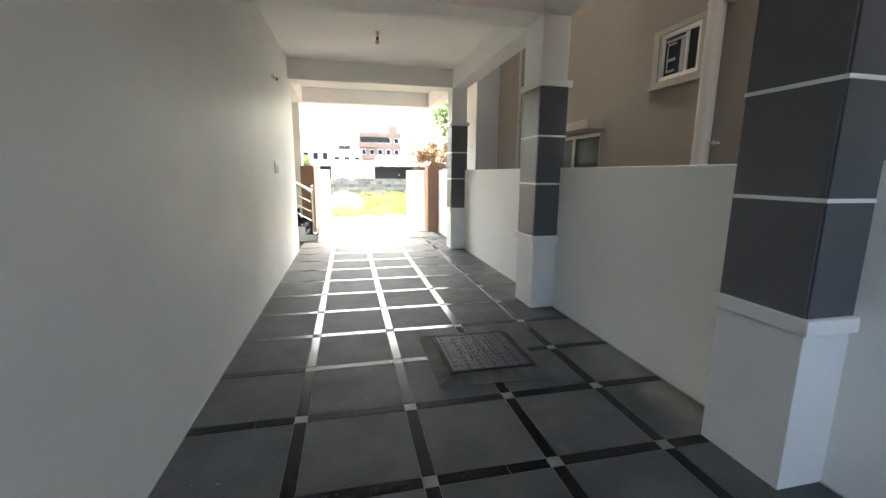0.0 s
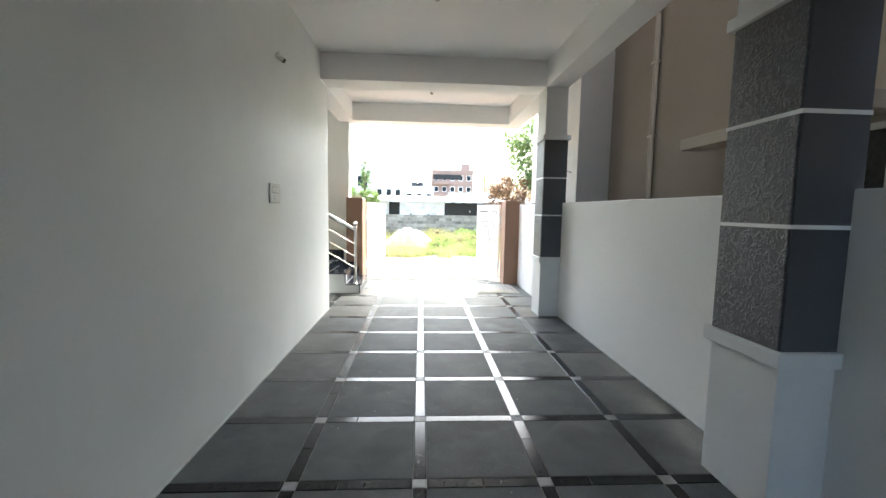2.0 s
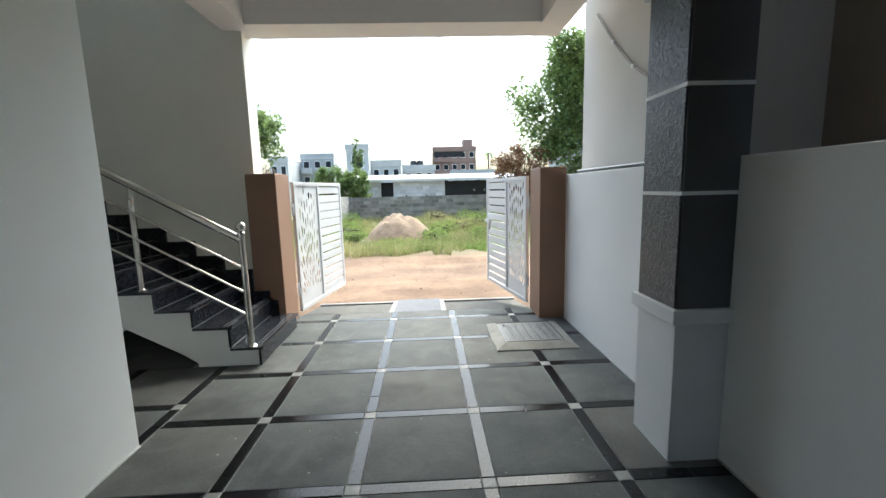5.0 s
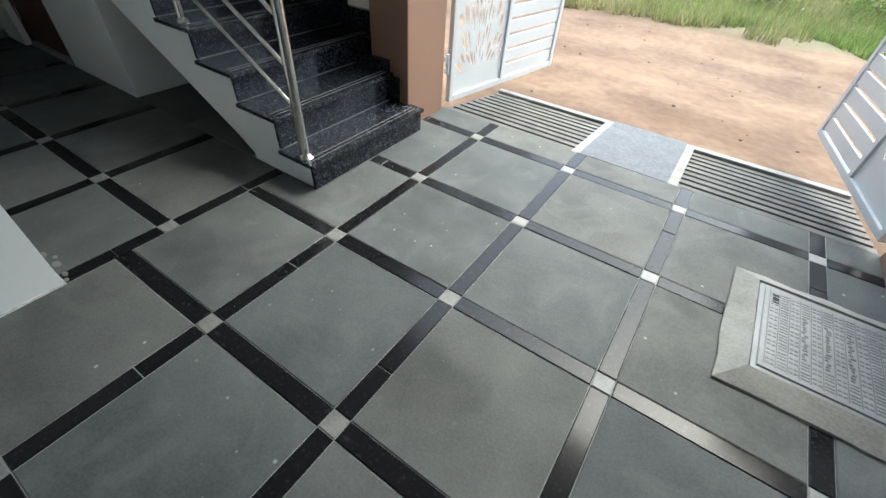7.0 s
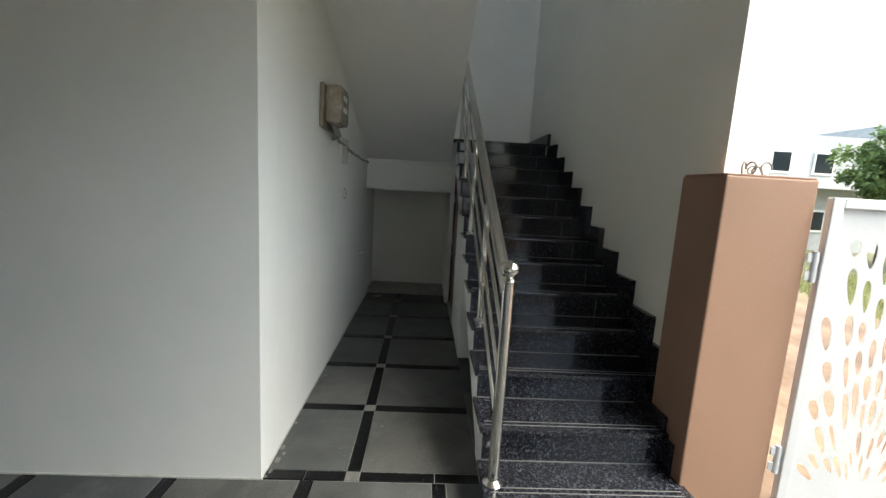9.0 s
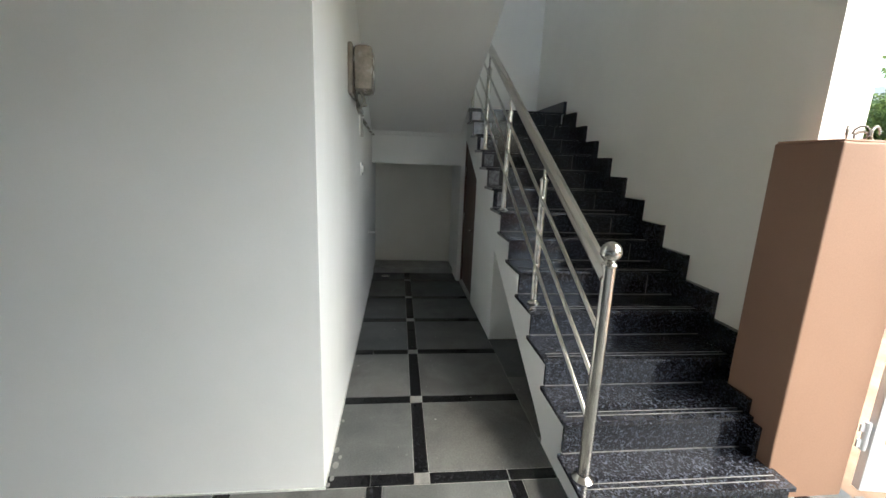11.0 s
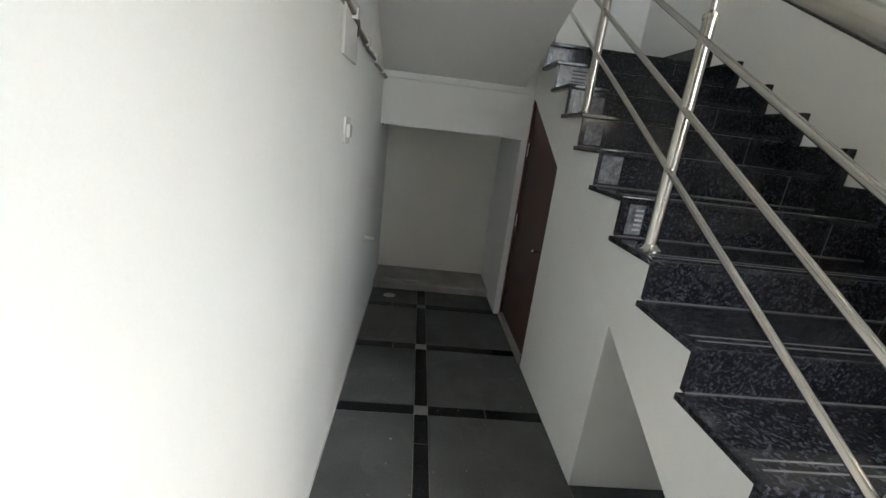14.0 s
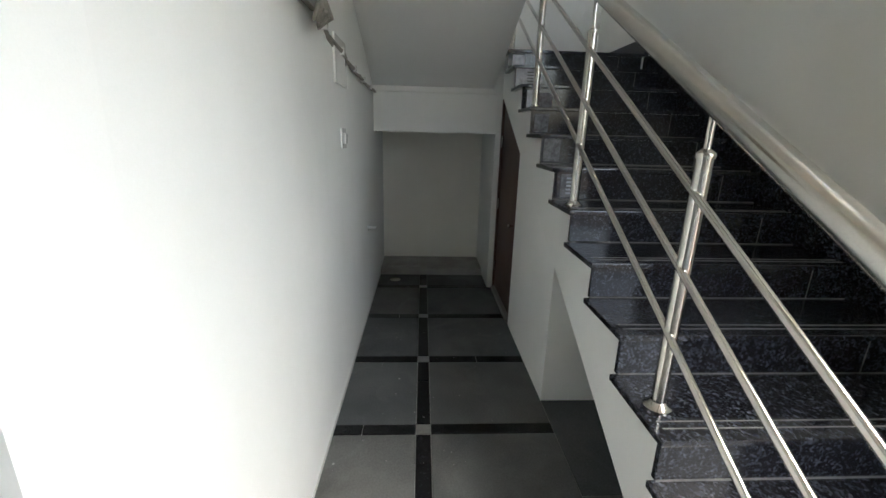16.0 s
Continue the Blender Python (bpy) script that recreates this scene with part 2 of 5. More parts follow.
BRICKRED = material("red_brick_wall", (0.21, 0.14, 0.115), (0.28, 0.195, 0.16), 0.9, 0.5, 6, 0.3)
OFFWHITE = material("house_whitewash", (0.42, 0.425, 0.42), (0.58, 0.585, 0.58), 0.8, 0.3, 4, 0.1)
GREYWALL = material("house_grey_render", (0.33, 0.34, 0.34), (0.46, 0.47, 0.47), 0.85, 0.3, 4, 0.1)
BARK = material("bark", (0.07, 0.05, 0.035), (0.14, 0.10, 0.075), 0.95, 6, 40, 0.8)


def foliage(name, low, high):
    m = material(name, low, high, 0.6, 0.9, 8, 0.0)
    n, l = m.node_tree.nodes, m.node_tree.links
    g = n.new("ShaderNodeNewGeometry")
    hsv = n.new("ShaderNodeHueSaturation")
    mr = n.new("ShaderNodeMapRange")
    mr.inputs["To Min"].default_value, mr.inputs["To Max"].default_value = 0.6, 1.5
    l.new(g.outputs["Random Per Island"], mr.inputs[0])
    l.new(mr.outputs[0], hsv.inputs["Value"])
    b = n["Principled BSDF"]
    l.new(b.inputs["Base Color"].links[0].from_socket, hsv.inputs["Color"])
    l.new(hsv.outputs[0], b.inputs["Base Color"])
    thin, both = n.new("ShaderNodeBsdfTranslucent"), n.new("ShaderNodeMixShader")
    both.inputs[0].default_value = 0.4
    l.new(hsv.outputs[0], thin.inputs[0])
    l.new(b.outputs[0], both.inputs[1])
    l.new(thin.outputs[0], both.inputs[2])
    l.new(both.outputs[0], n["Material Output"].inputs[0])
    return m


LEAF = foliage("green_leaves", (0.115, 0.175, 0.055), (0.20, 0.265, 0.09))
LEAFRED = foliage("rusty_leaves", (0.16, 0.085, 0.045), (0.24, 0.14, 0.075))
BUSHLEAF = foliage("bright_leaves", (0.12, 0.18, 0.055), (0.20, 0.265, 0.085))
GRASS = foliage("grass_blades", (0.20, 0.22, 0.075), (0.38, 0.345, 0.17))
LUSH = foliage("fresh_grass", (0.16, 0.225, 0.055), (0.26, 0.32, 0.10))


def stucco(name):
    """Slate paint over a combed, swirling relief."""
    m = material(name, (0.062, 0.065, 0.072), (0.09, 0.093, 0.101), 0.42, 2, 120, 0.0)
    n, l = m.node_tree.nodes, m.node_tree.links
    co = n.new("ShaderNodeTexCoord")
    w = n.new("ShaderNodeTexNoise")
    w.inputs["Scale"].default_value, w.inputs["Detail"].default_value, w.inputs["Distortion"].default_value = 19, 4, 2.4
    l.new(co.outputs["Object"], w.inputs["Vector"])
    r = n.new("ShaderNodeValToRGB")
    r.color_ramp.elements[0].position, r.color_ramp.elements[1].position = 0.5, 0.62
    l.new(w.outputs["Fac"], r.inputs[0])
    bp = n.new("ShaderNodeBump")
    bp.inputs["Strength"].default_value, bp.inputs["Distance"].default_value = 1.0, 0.009
    l.new(r.outputs[0], bp.inputs["Height"])
    l.new(bp.outputs[0], n["Principled BSDF"].inputs["Normal"])
    return m


STUCCO = stucco("swirled_slate_stucco")


def earth():
    """Trodden reddish earth on the track, dull soil and scrub beyond it."""
    m = material("bare_earth", (0.115, 0.071, 0.043), (0.22, 0.15, 0.096), 0.95, 0.9, 11, 0.7)
    n, l = m.node_tree.nodes, m.node_tree.links
    b = n["Principled BSDF"]
    soil = b.inputs["Base Color"].links[0].from_socket
    co = n.new("ShaderNodeTexCoord")
    along, rut, rut_ramp, worn = n.new("ShaderNodeVectorMath"), n.new("ShaderNodeTexNoise"), n.new("ShaderNodeValToRGB"), n.new("ShaderNodeMix")
    along.operation = "MULTIPLY"
    along.inputs[1].default_value = (0.55, 1.25, 1.0)
    rut.inputs["Scale"].default_value, rut.inputs["Detail"].default_value = 1.3, 8
    rut_ramp.color_ramp.elements[0].position, rut_ramp.color_ramp.elements[1].position = 0.38, 0.62
    rut_ramp.color_ramp.elements[0].color, rut_ramp.color_ramp.elements[1].color = (0.70, 0.64, 0.58, 1), (1.12, 1.10, 1.08, 1)
    worn.data_type, worn.blend_type = "RGBA", "MULTIPLY"
    worn.inputs[0].default_value = 1.0
    l.new(co.outputs["Object"], along.inputs[0])
    l.new(along.outputs[0], rut.inputs["Vector"])
    l.new(rut.outputs["Fac"], rut_ramp.inputs[0])
    l.new(soil, worn.inputs[6])
    l.new(rut_ramp.outputs[0], worn.inputs[7])
    soil = worn.outputs[2]
    sep = n.new("ShaderNodeSeparateXYZ")
    l.new(co.outputs["Object"], sep.inputs[0])
    nz = n.new("ShaderNodeTexNoise")
    nz.inputs["Scale"].default_value, nz.inputs["Detail"].default_value = 0.7, 6
    l.new(co.outputs["Object"], nz.inputs["Vector"])
    add = n.new("ShaderNodeMath")
    add.operation = "MULTIPLY_ADD"
    add.inputs[1].default_value = 2.4
    l.new(nz.outputs["Fac"], add.inputs[0])
    l.new(sep.outputs["Y"], add.inputs[2])
    r = n.new("ShaderNodeMapRange")
    r.inputs["From Min"].default_value, r.inputs["From Max"].default_value = 15.2, 16.4
    l.new(add.outputs[0], r.inputs[0])
    g = n.new("ShaderNodeTexNoise")
    g.inputs["Scale"].default_value, g.inputs["Detail"].default_value = 2.2, 8
    l.new(co.outputs["Object"], g.inputs["Vector"])
    gr = n.new("ShaderNodeValToRGB")
    gr.color_ramp.elements[0].color, gr.color_ramp.elements[1].color = (0.085, 0.10, 0.035, 1), (0.17, 0.145, 0.075, 1)
    l.new(g.outputs["Fac"], gr.inputs[0])
    mix = n.new("ShaderNodeMix")
    mix.data_type = "RGBA"
    l.new(r.outputs[0], mix.inputs[0])
    l.new(soil, mix.inputs[6])
    l.new(gr.outputs[0], mix.inputs[7])
    l.new(mix.outputs[2], b.inputs["Base Color"])
    return m


EARTH = earth()

# ---- builders ----
BASE = {}


def thing(name, at, label, category, group="", kind=""):
    ob = new(name)
    ob.location = at
    ob.empty_display_size = 0.1
    BASE[ob.name] = Vector(at)
    return tagged(ob, label, category, group, kind)


def finish(bm, name, mat, smooth=False):
    me = bpy.data.meshes.new(name)
    bmesh.ops.recalc_face_normals(bm, faces=bm.faces)
    bm.to_mesh(me)
    bm.free()
    me.materials.append(mat)
    if smooth:
        me.shade_smooth()
        me.set_sharp_from_angle(angle=radians(40))
    return me


def part(name, bm, mat, parent, label="", smooth=False):
    """One mesh under a thing or part; the bmesh is in world metres."""
    base = BASE[parent.name]
    bmesh.ops.translate(bm, verts=bm.verts, vec=-base)
    ob = new(name, finish(bm, name, mat, smooth))
    ob.parent = parent
    BASE[ob.name] = base
    if label:
        ob["label"] = label
    return ob


def solid(name, bm, mat, label, category, kind="", smooth=False, at=None, group=""):
    """A thing that is a single mesh, with its origin at its base."""
    lo = [min(v.co[i] for v in bm.verts) for i in range(3)]
    hi = [max(v.co[i] for v in bm.verts) for i in range(3)]
    base = Vector(at) if at else Vector(((lo[0] + hi[0]) / 2, (lo[1] + hi[1]) / 2, lo[2]))
    bmesh.ops.translate(bm, verts=bm.verts, vec=-base)
    ob = new(name, finish(bm, name, mat, smooth))
    ob.location = base
    BASE[ob.name] = base
    return tagged(ob, label, category, group, kind)


def box(bm, x0, x1, y0, y1, z0, z1, bevel=0.0):
    c = bmesh.ops.create_cube(bm, size=1, matrix=Matrix.Translation(((x0 + x1) / 2, (y0 + y1) / 2, (z0 + z1) / 2)) @ Matrix.Diagonal((x1 - x0, y1 - y0, z1 - z0, 1)))
    if bevel:
        es = list({e for v in c["verts"] for e in v.link_edges})
        bmesh.ops.bevel(bm, geom=es, offset=bevel, segments=2, affect="EDGES", profile=0.6)
    return bm


def block(*a, bevel=0.0):
    return box(bmesh.new(), *a, bevel=bevel)


def tube(bm, p, q, r, seg=14, r2=None):
    p, q = Vector(p), Vector(q)
    m = Matrix.Translation((p + q) / 2) @ (q - p).to_track_quat("Z", "Y").to_matrix().to_4x4()
    bmesh.ops.create_cone(bm, cap_ends=True, segments=seg, radius1=r, radius2=r if r2 is None else r2, depth=(q - p).length, matrix=m)
    return bm


def ball(bm, p, r, seg=16, squash=1.0):
    bmesh.ops.create_uvsphere(bm, u_segments=seg, v_segments=max(6, seg // 2), radius=r, matrix=Matrix.Translation(p) @ Matrix.Diagonal((1, 1, squash, 1)))
    return bm


def lathe(bm, centre, profile, seg=20):
    """Turn (radius, height) pairs about the upright axis through centre."""
    rings = []
    for r, h in profile:
        rings.append([bm.verts.new((centre[0] + r * math.cos(2 * math.pi * k / seg), centre[1] + r * math.sin(2 * math.pi * k / seg), centre[2] + h)) for k in range(seg)])
    for a, b in zip(rings, rings[1:]):
        for k in range(seg):
            bm.faces.new((a[k], a[(k + 1) % seg], b[(k + 1) % seg], b[k]))
    bm.faces.new(rings[0][::-1])
    bm.faces.new(rings[-1])
    return bm


def prism(bm, outline, y0, y1):
    """A solid from an outline in x and z, drawn out from y0 to y1."""
    a = [bm.verts.new((x, y0, z)) for x, z in outline]
    b = [bm.verts.new((x, y1, z)) for x, z in outline]
    bm.faces.new(a)
    bm.faces.new(b[::-1])
    for i in range(len(a)):
        j = (i + 1) % len(a)
        bm.faces.new((a[j], a[i], b[i], b[j]))
    return bm


def cord(bm, pts, r, seg=6):
    for p, q in zip(pts, pts[1:]):
        tube(bm, p, q, r, seg)
    return bm


def piece(name, me, at, parent, turn=0.0):
    ob = new(name, me)
    ob.parent = parent
    ob.location = Vector(at) - BASE[parent.name]
    ob.rotation_euler[2] = turn
    return ob


# ---- plan ----
XL, XR = -0.64, 2.59          # faces of the house wall and of the boundary wall
P, SW = 0.68, 0.075           # paving pitch and strip width
YP0, YP1 = 6.57, 7.70         # side passage
ZC, ZB = 3.43, 3.10           # ceiling and underside of the beams
YBACK = -5.8

floor = solid("floor", block(-4.9, 2.72, YBACK, 9.10, -0.17, -0.0045), BED, "grey mortar bed under the stone paving", "floor", "structure", at=(0, 0, 0))
ceiling = solid("ceiling", block(-0.92, 2.60, YBACK - 0.15, 9.05, ZC, 3.60), CEIL, "plain off-white painted ceiling slab", "ceiling", "structure")
wall_house = solid("wall_west", block(-0.87, XL, YBACK, YP0, -0.012, ZC), WALL, "smooth pale grey painted house wall", "wall", "structure")
wall_passage = solid("wall_passage", block(-4.9, -0.87, 6.34, YP0, -0.012, 6.0), WALL, "smooth pale grey wall of the side passage", "wall", "structure")
wall_end = solid("wall_end", block(-5.1, -4.9, 6.34, 9.05, -0.012, 6.0), WARMWALL, "pale cream wall at the end of the passage", "wall", "structure")
wall_stair = solid("wall_stair", block(-4.9, -0.735, 8.82, 9.05, -0.012, 6.0), WARMWALL, "pale cream wall beside the staircase", "wall", "structure")
# out of view; its height only sets how much sky enters the stairwell
wall_upper = solid("wall_upper", block(-0.92, -0.69, 6.57, 8.82, 3.60, 5.1), WALL, "unseen plain wall over the entrance beam, added to limit stairwell light", "wall", "structure")
# out of view; added to narrow the strip of sky over the side gap
wall_storey = solid("wall_storey", block(2.40, 2.60, YBACK - 0.15, 9.05, 3.60, 6.2), BEIGE, "unseen plastered wall above the ceiling, added to darken the side gap", "wall", "structure")
# unseen lid, added to keep overhead light off the stairs
unseen_stair_roof = solid("ceiling_stair", block(-5.1, -0.69, 6.34, 9.05, 6.0, 6.15), CEIL, "unseen plain slab added over the stairwell to shut out the sky", "ceiling", "structure")
wall_boundary = solid("wall_boundary", block(XR, 2.71, YBACK, 8.655, -0.012, 1.575, bevel=0.006), BOUND, "low white-painted boundary wall", "wall", "structure")
# never in view; added to hold back part of the light from behind
wall_back = solid("wall_back", block(-0.64, XR, YBACK - 0.15, YBACK, -0.012, 1.575), BOUND, "unseen low white-painted wall at the back, added to limit light", "wall", "structure")

bead = material("pale_sealant", (0.42, 0.42, 0.40), (0.62, 0.62, 0.60), 0.6, 30, 120, 0.2)
for k, a in enumerate(((XL - 0.002, XL + 0.007, YBACK + 0.01, YP0 + 0.006), (XR - 0.007, XR + 0.002, YBACK + 0.01, 8.65), (-4.42, XL, YP0 - 0.002, YP0 + 0.006))):
    solid(f"trim_{k + 1}", block(*a, -0.01, 0.008, bevel=0.002), bead, "thin pale sealing bead along the wall foot", "trim", "structure")

for n, (y0, y1) in enumerate([(-0.42, 0.03), (2.40, 2.83), (6.20, 6.60), (8.65, 9.05)]):
    solid(f"beam_{n + 1}", block(XL, 2.32, y0, y1, ZB, ZC), CEIL, "pale painted concrete cross beam under the ceiling", "beam", "structure")
solid("beam_5", block(2.32, 2.60, YBACK - 0.15, 9.05, ZB - 0.003, ZC), CEIL, "pale painted edge beam over the pillars", "beam", "structure")
solid("beam_6", block(-0.92, XL, YP0, 9.05, ZB + 0.003, ZC), CEIL, "pale painted beam over the stair opening", "beam", "structure")


# ---- pillars ----
def pillar(y0, y1, up=0.0):
    x0, x1 = 2.315, 2.63
    t = thing("pillar", ((x0 + x1) / 2, (y0 + y1) / 2, 0), "square slate-grey and white painted pillar with thin white bands", "pillar", "pillars along the boundary wall")
    part("plinth", block(x0, x1, y0, y1, 0, 0.77 + up, bevel=0.004), WHITE, t, "white painted plinth")
    part("lower_band", block(x0 - 0.03, x1 + 0.03, y0 - 0.03, y1 + 0.03, 0.77 + up, 0.845 + up, bevel=0.006), WHITE, t, "projecting white band")
    for a, b in ((0.845 + up, 1.393), (1.412, 1.897), (1.916, 2.41)):
        part("shaft", block(x0 + 0.004, x1, y0, y1, a, b), SLATE, t, "slate-grey painted shaft")
        part("stucco_panel", block(x0 - 0.004, x0 + 0.004, y0 + 0.012, y1 - 0.004, a, b), SLATE if up > 0 else STUCCO, t, "smooth slate-grey face" if up > 0 else "swirled slate-grey stucco face")
    for a in (1.393, 1.897):
        part("white_line", block(x0 - 0.007, x1 + 0.003, y0 - 0.004, y1 + 0.004, a, a + 0.019), WHITE, t, "thin white line")
    part("upper_band", block(x0 - 0.03, x1 + 0.03, y0 - 0.03, y1 + 0.03, 2.41, 2.475, bevel=0.006), WHITE, t, "projecting white band")
    part("head", block(x0, x1 - 0.02, y0, y1, 2.475, ZB - 0.003), WHITE, t, "white painted pillar head")


for y0, y1, up in ((-0.42, 0.03, 0.028), (2.40, 2.84, -0.015), (6.20, 6.56, -0.015)):
    pillar(y0, y1, up)


# ---- gate pillars and gate ----
def gate_pillar(x0, x1, y0, label):
    t = thing("gate_pillar", ((x0 + x1) / 2, 8.87, 0), label, "gate pillar", "pillars of the gate")
    part("shaft", block(x0, x1, y0, y0 + 0.42, -0.012, 1.65, bevel=0.008), BROWN, t)
    part("cap", block(x0 + 0.006, x1 - 0.006, y0 + 0.006, y0 + 0.414, 1.65, 1.66, bevel=0.004), BROWN, t)
    return t


gate_pillar(-0.76, -0.45, 8.63, "square brown painted gate pillar beside the staircase")
gate_pillar(2.315, 2.60, 8.66, "square brown painted gate pillar beside the boundary wall")


def leaf_outline(cx, cz, length, width, ang, n=10):
    pts = []
    for k in range(n):
        a = 2 * math.pi * k / n
        u, v = math.cos(a) * length / 2, math.sin(a) * width / 2 * (0.75 + 0.25 * math.cos(a))
        pts.append((cx + u * math.cos(ang) - v * math.sin(ang), cz + u * math.sin(ang) + v * math.cos(ang)))
    return pts


def tree_panel(w, h, rng):
    """A sheet with the openings of a branching tree cut out of it, in x and z from its lower corner."""
    cu = bpy.data.curves.new("panel", "CURVE")
    cu.dimensions, cu.fill_mode, cu.extrude = "2D", "BOTH", 0.002

    def loop(pts):
        s = cu.splines.new("POLY")
        s.points.add(len(pts) - 1)
        for q, (a, b) in zip(s.points, pts):
            q.co = (a, b, 0, 1)
        s.use_cyclic_u = True

    loop([(0, 0), (w, 0), (w, h), (0, h)])
    root, holes = (w * 0.5, 0.03), []
    ends = [(0.0, z) for z in (0.27, 0.45, 0.70)] + [(w * k / 8, h * (1.0 if k % 8 else 0.78)) for k in range(9)] + [(w, z) for z in (0.70, 0.45, 0.27)]

    def lane(e, u):
        c = (root[0] + (e[0] - root[0]) * 0.62, root[1] + (e[1] - root[1]) * 0.30)
        return tuple((1 - u) ** 2 * root[q] + 2 * u * (1 - u) * c[q] + u * u * e[q] for q in (0, 1))

    for k, e in enumerate(ends):
        run = math.dist(root, e)
        d = 0.20 + 0.08 * rng.random()
        while d < run:
            size = rng.uniform(0.10, 0.185) * (0.75 if d < 0.35 else 1.0) * (0.72 if d > 0.8 * h else 1.0)
            u = min(1.0, (d + size / 2) / run)
            x, z = lane(e, u)
            p, q = lane(e, max(0, u - 0.03)), lane(e, min(1, u + 0.03))
            near = min(math.dist((x, z), lane(f, v / 24)) for f in (ends[k - 1] if k else ends[1], ends[k + 1] if k + 1 < len(ends) else ends[k - 1]) for v in range(25))
            W = min(0.07, near * rng.uniform(0.66, 0.88))
            way = math.atan2(q[1] - p[1], q[0] - p[0])
            for shrink in (1.0, 0.8, 0.62):
                pts = leaf_outline(x, z, size * (0.5 + 0.5 * shrink), W * shrink, way, 16)
                clear = all(0.010 < a < w - 0.010 and 0.010 < b < h - 0.010 for a, b in pts)
                if W * shrink > 0.012 and clear and all(math.dist(g, o) > 0.011 for hole in holes for g in hole for o in pts):
                    loop(pts)
                    holes.append(pts + [(x, z)])
                    break
            d += size + rng.uniform(0.008, 0.02)
    ob = bpy.data.objects.new("panel", cu)
    me = bpy.data.meshes.new_from_object(ob)
    bpy.data.objects.remove(ob)
    bpy.data.curves.remove(cu)
    return me


def gate_leaf(hinge, out, label, seed, lock):
    """A leaf standing open; out: the unit way from the hinge along the leaf."""
    L, z0, z1, f = 1.43, 0.05, 1.58, 0.045
    t = thing("gate_leaf", (hinge[0], hinge[1], z0), label, "gate", "leaves of the gate")
    ang = math.atan2(out[1], out[0])

    def put(name, bm, mat, lab="", parent=None, smooth=False):
        me = finish(bm, name, mat, smooth)
        ob = new(name, me)
        ob.parent = parent or t
        if parent is None:
            ob.rotation_euler[2] = ang
        BASE[ob.name] = BASE[t.name]
        if lab:
            ob["label"] = lab
        return ob

    H, T, d = z1 - z0, 0.02, 0.63
    put("stile", block(0, f, -T, T, 0, H, bevel=0.004), GATE)
    put("stile", block(L - f, L, -T, T, 0, H, bevel=0.004), GATE)
    put("stile", block(d, d + f, -T, T, f, H - f, bevel=0.004), GATE)
    put("rail", block(f, L - f, -T, T, 0, f, bevel=0.004), GATE)
    put("rail", block(f, L - f, -T, T, H - f, H, bevel=0.004), GATE)
    n = 13
    pitch = (H - 2 * f) / n
    slat = finish(block(d + f, L - f, -0.008, 0.008, 0, pitch - 0.022, bevel=0.002), "slat", GATE)
    for k in range(n):
        ob = new("slat", slat)
        ob.parent, ob.rotation_euler[2], ob.location = t, ang, (0, 0, f + 0.011 + k * pitch)
    me = tree_panel(d - f, H - 2 * f, random.Random(seed))
    me.materials.append(GATE)
    me.transform(Matrix.Translation((f, 0, f)) @ Matrix.Rotation(radians(90), 4, "X"))
    panel = new("cut_panel", me)
    panel.parent, panel.rotation_euler[2] = t, ang
    panel["label"] = "white sheet with a tree cut out of it"
    for z in (0.28, 1.22):
        b = bmesh.new()
        tube(b, (-0.018, 0, z - 0.07), (-0.018, 0, z + 0.07), 0.014)
        box(b, -0.05, 0.02, -0.004, 0.004, z - 0.06, z - 0.02)
        box(b, -0.05, 0.02, -0.004, 0.004, z + 0.02, z + 0.06)
        put("hinge", b, GATE, smooth=True)
    if lock:
        b = bmesh.new()
        tube(b, (L - 0.22, lock * 0.04, 0.92), (L + 0.03, lock * 0.04, 0.92), 0.009)
        box(b, L - 0.19, L - 0.15, min(0, lock * 0.05), max(0, lock * 0.05), 0.89, 0.95)
        box(b, L - 0.08, L - 0.04, min(0, lock * 0.05), max(0, lock * 0.05), 0.89, 0.95)
        box(b, L - 0.13, L - 0.11, min(0, lock * 0.03), max(0, lock * 0.03), 0.78, 0.92)
        put("bolt", b, GATE, "sliding bolt")
    return t


gate_leaf((-0.435, 9.10), Vector((0.26, 1.5)).normalized(), "white steel gate leaf standing open, tree cut-out beside slats", 3, 0)
gate_leaf((2.295, 9.13), Vector((-0.28, 1.5)).normalized(), "white steel gate leaf with sliding bolt, standing open", 8, 1)

# ---- entrance ramp ----
ramp = thing("entrance_ramp", (0.93, 9.6, -0.15), "ribbed stone entrance ramp with a rough granite middle", "ramp", kind="structure")
for x0, x1 in ((-0.46, 0.60), (1.30, 2.33)):
    b = bmesh.new()
    a, n = [], 9
    run, drop = 0.93 / n, 0.145 / n
    for k in range(n):
        y, z = 9.10 + k * run, -0.026 - k * drop
        a += [(y, z - 0.05), (y + 0.045, z - 0.05), (y + 0.048, z), (y + run - 0.002, z - 0.004)]
    a += [(10.04, -0.25), (9.10, -0.25)]
    lo = [b.verts.new((x0, y, z)) for y, z in a]
    hi = [b.verts.new((x1, y, z)) for y, z in a]
    b.faces.new(lo)
    b.faces.new(hi[::-1])
    for i in range(len(a)):
        j = (i + 1) % len(a)
        b.faces.new((lo[j], lo[i], hi[i], hi[j]))
    part("ribbed_ramp", b, RIB, ramp, "ribbed grey stone ramp")
b = bmesh.new()
lo = [b.verts.new((x, y, z)) for x in (0.66, 1.24) for y, z in ((9.102, 0.0), (10.03, -0.10), (10.03, -0.19), (9.102, -0.19))]
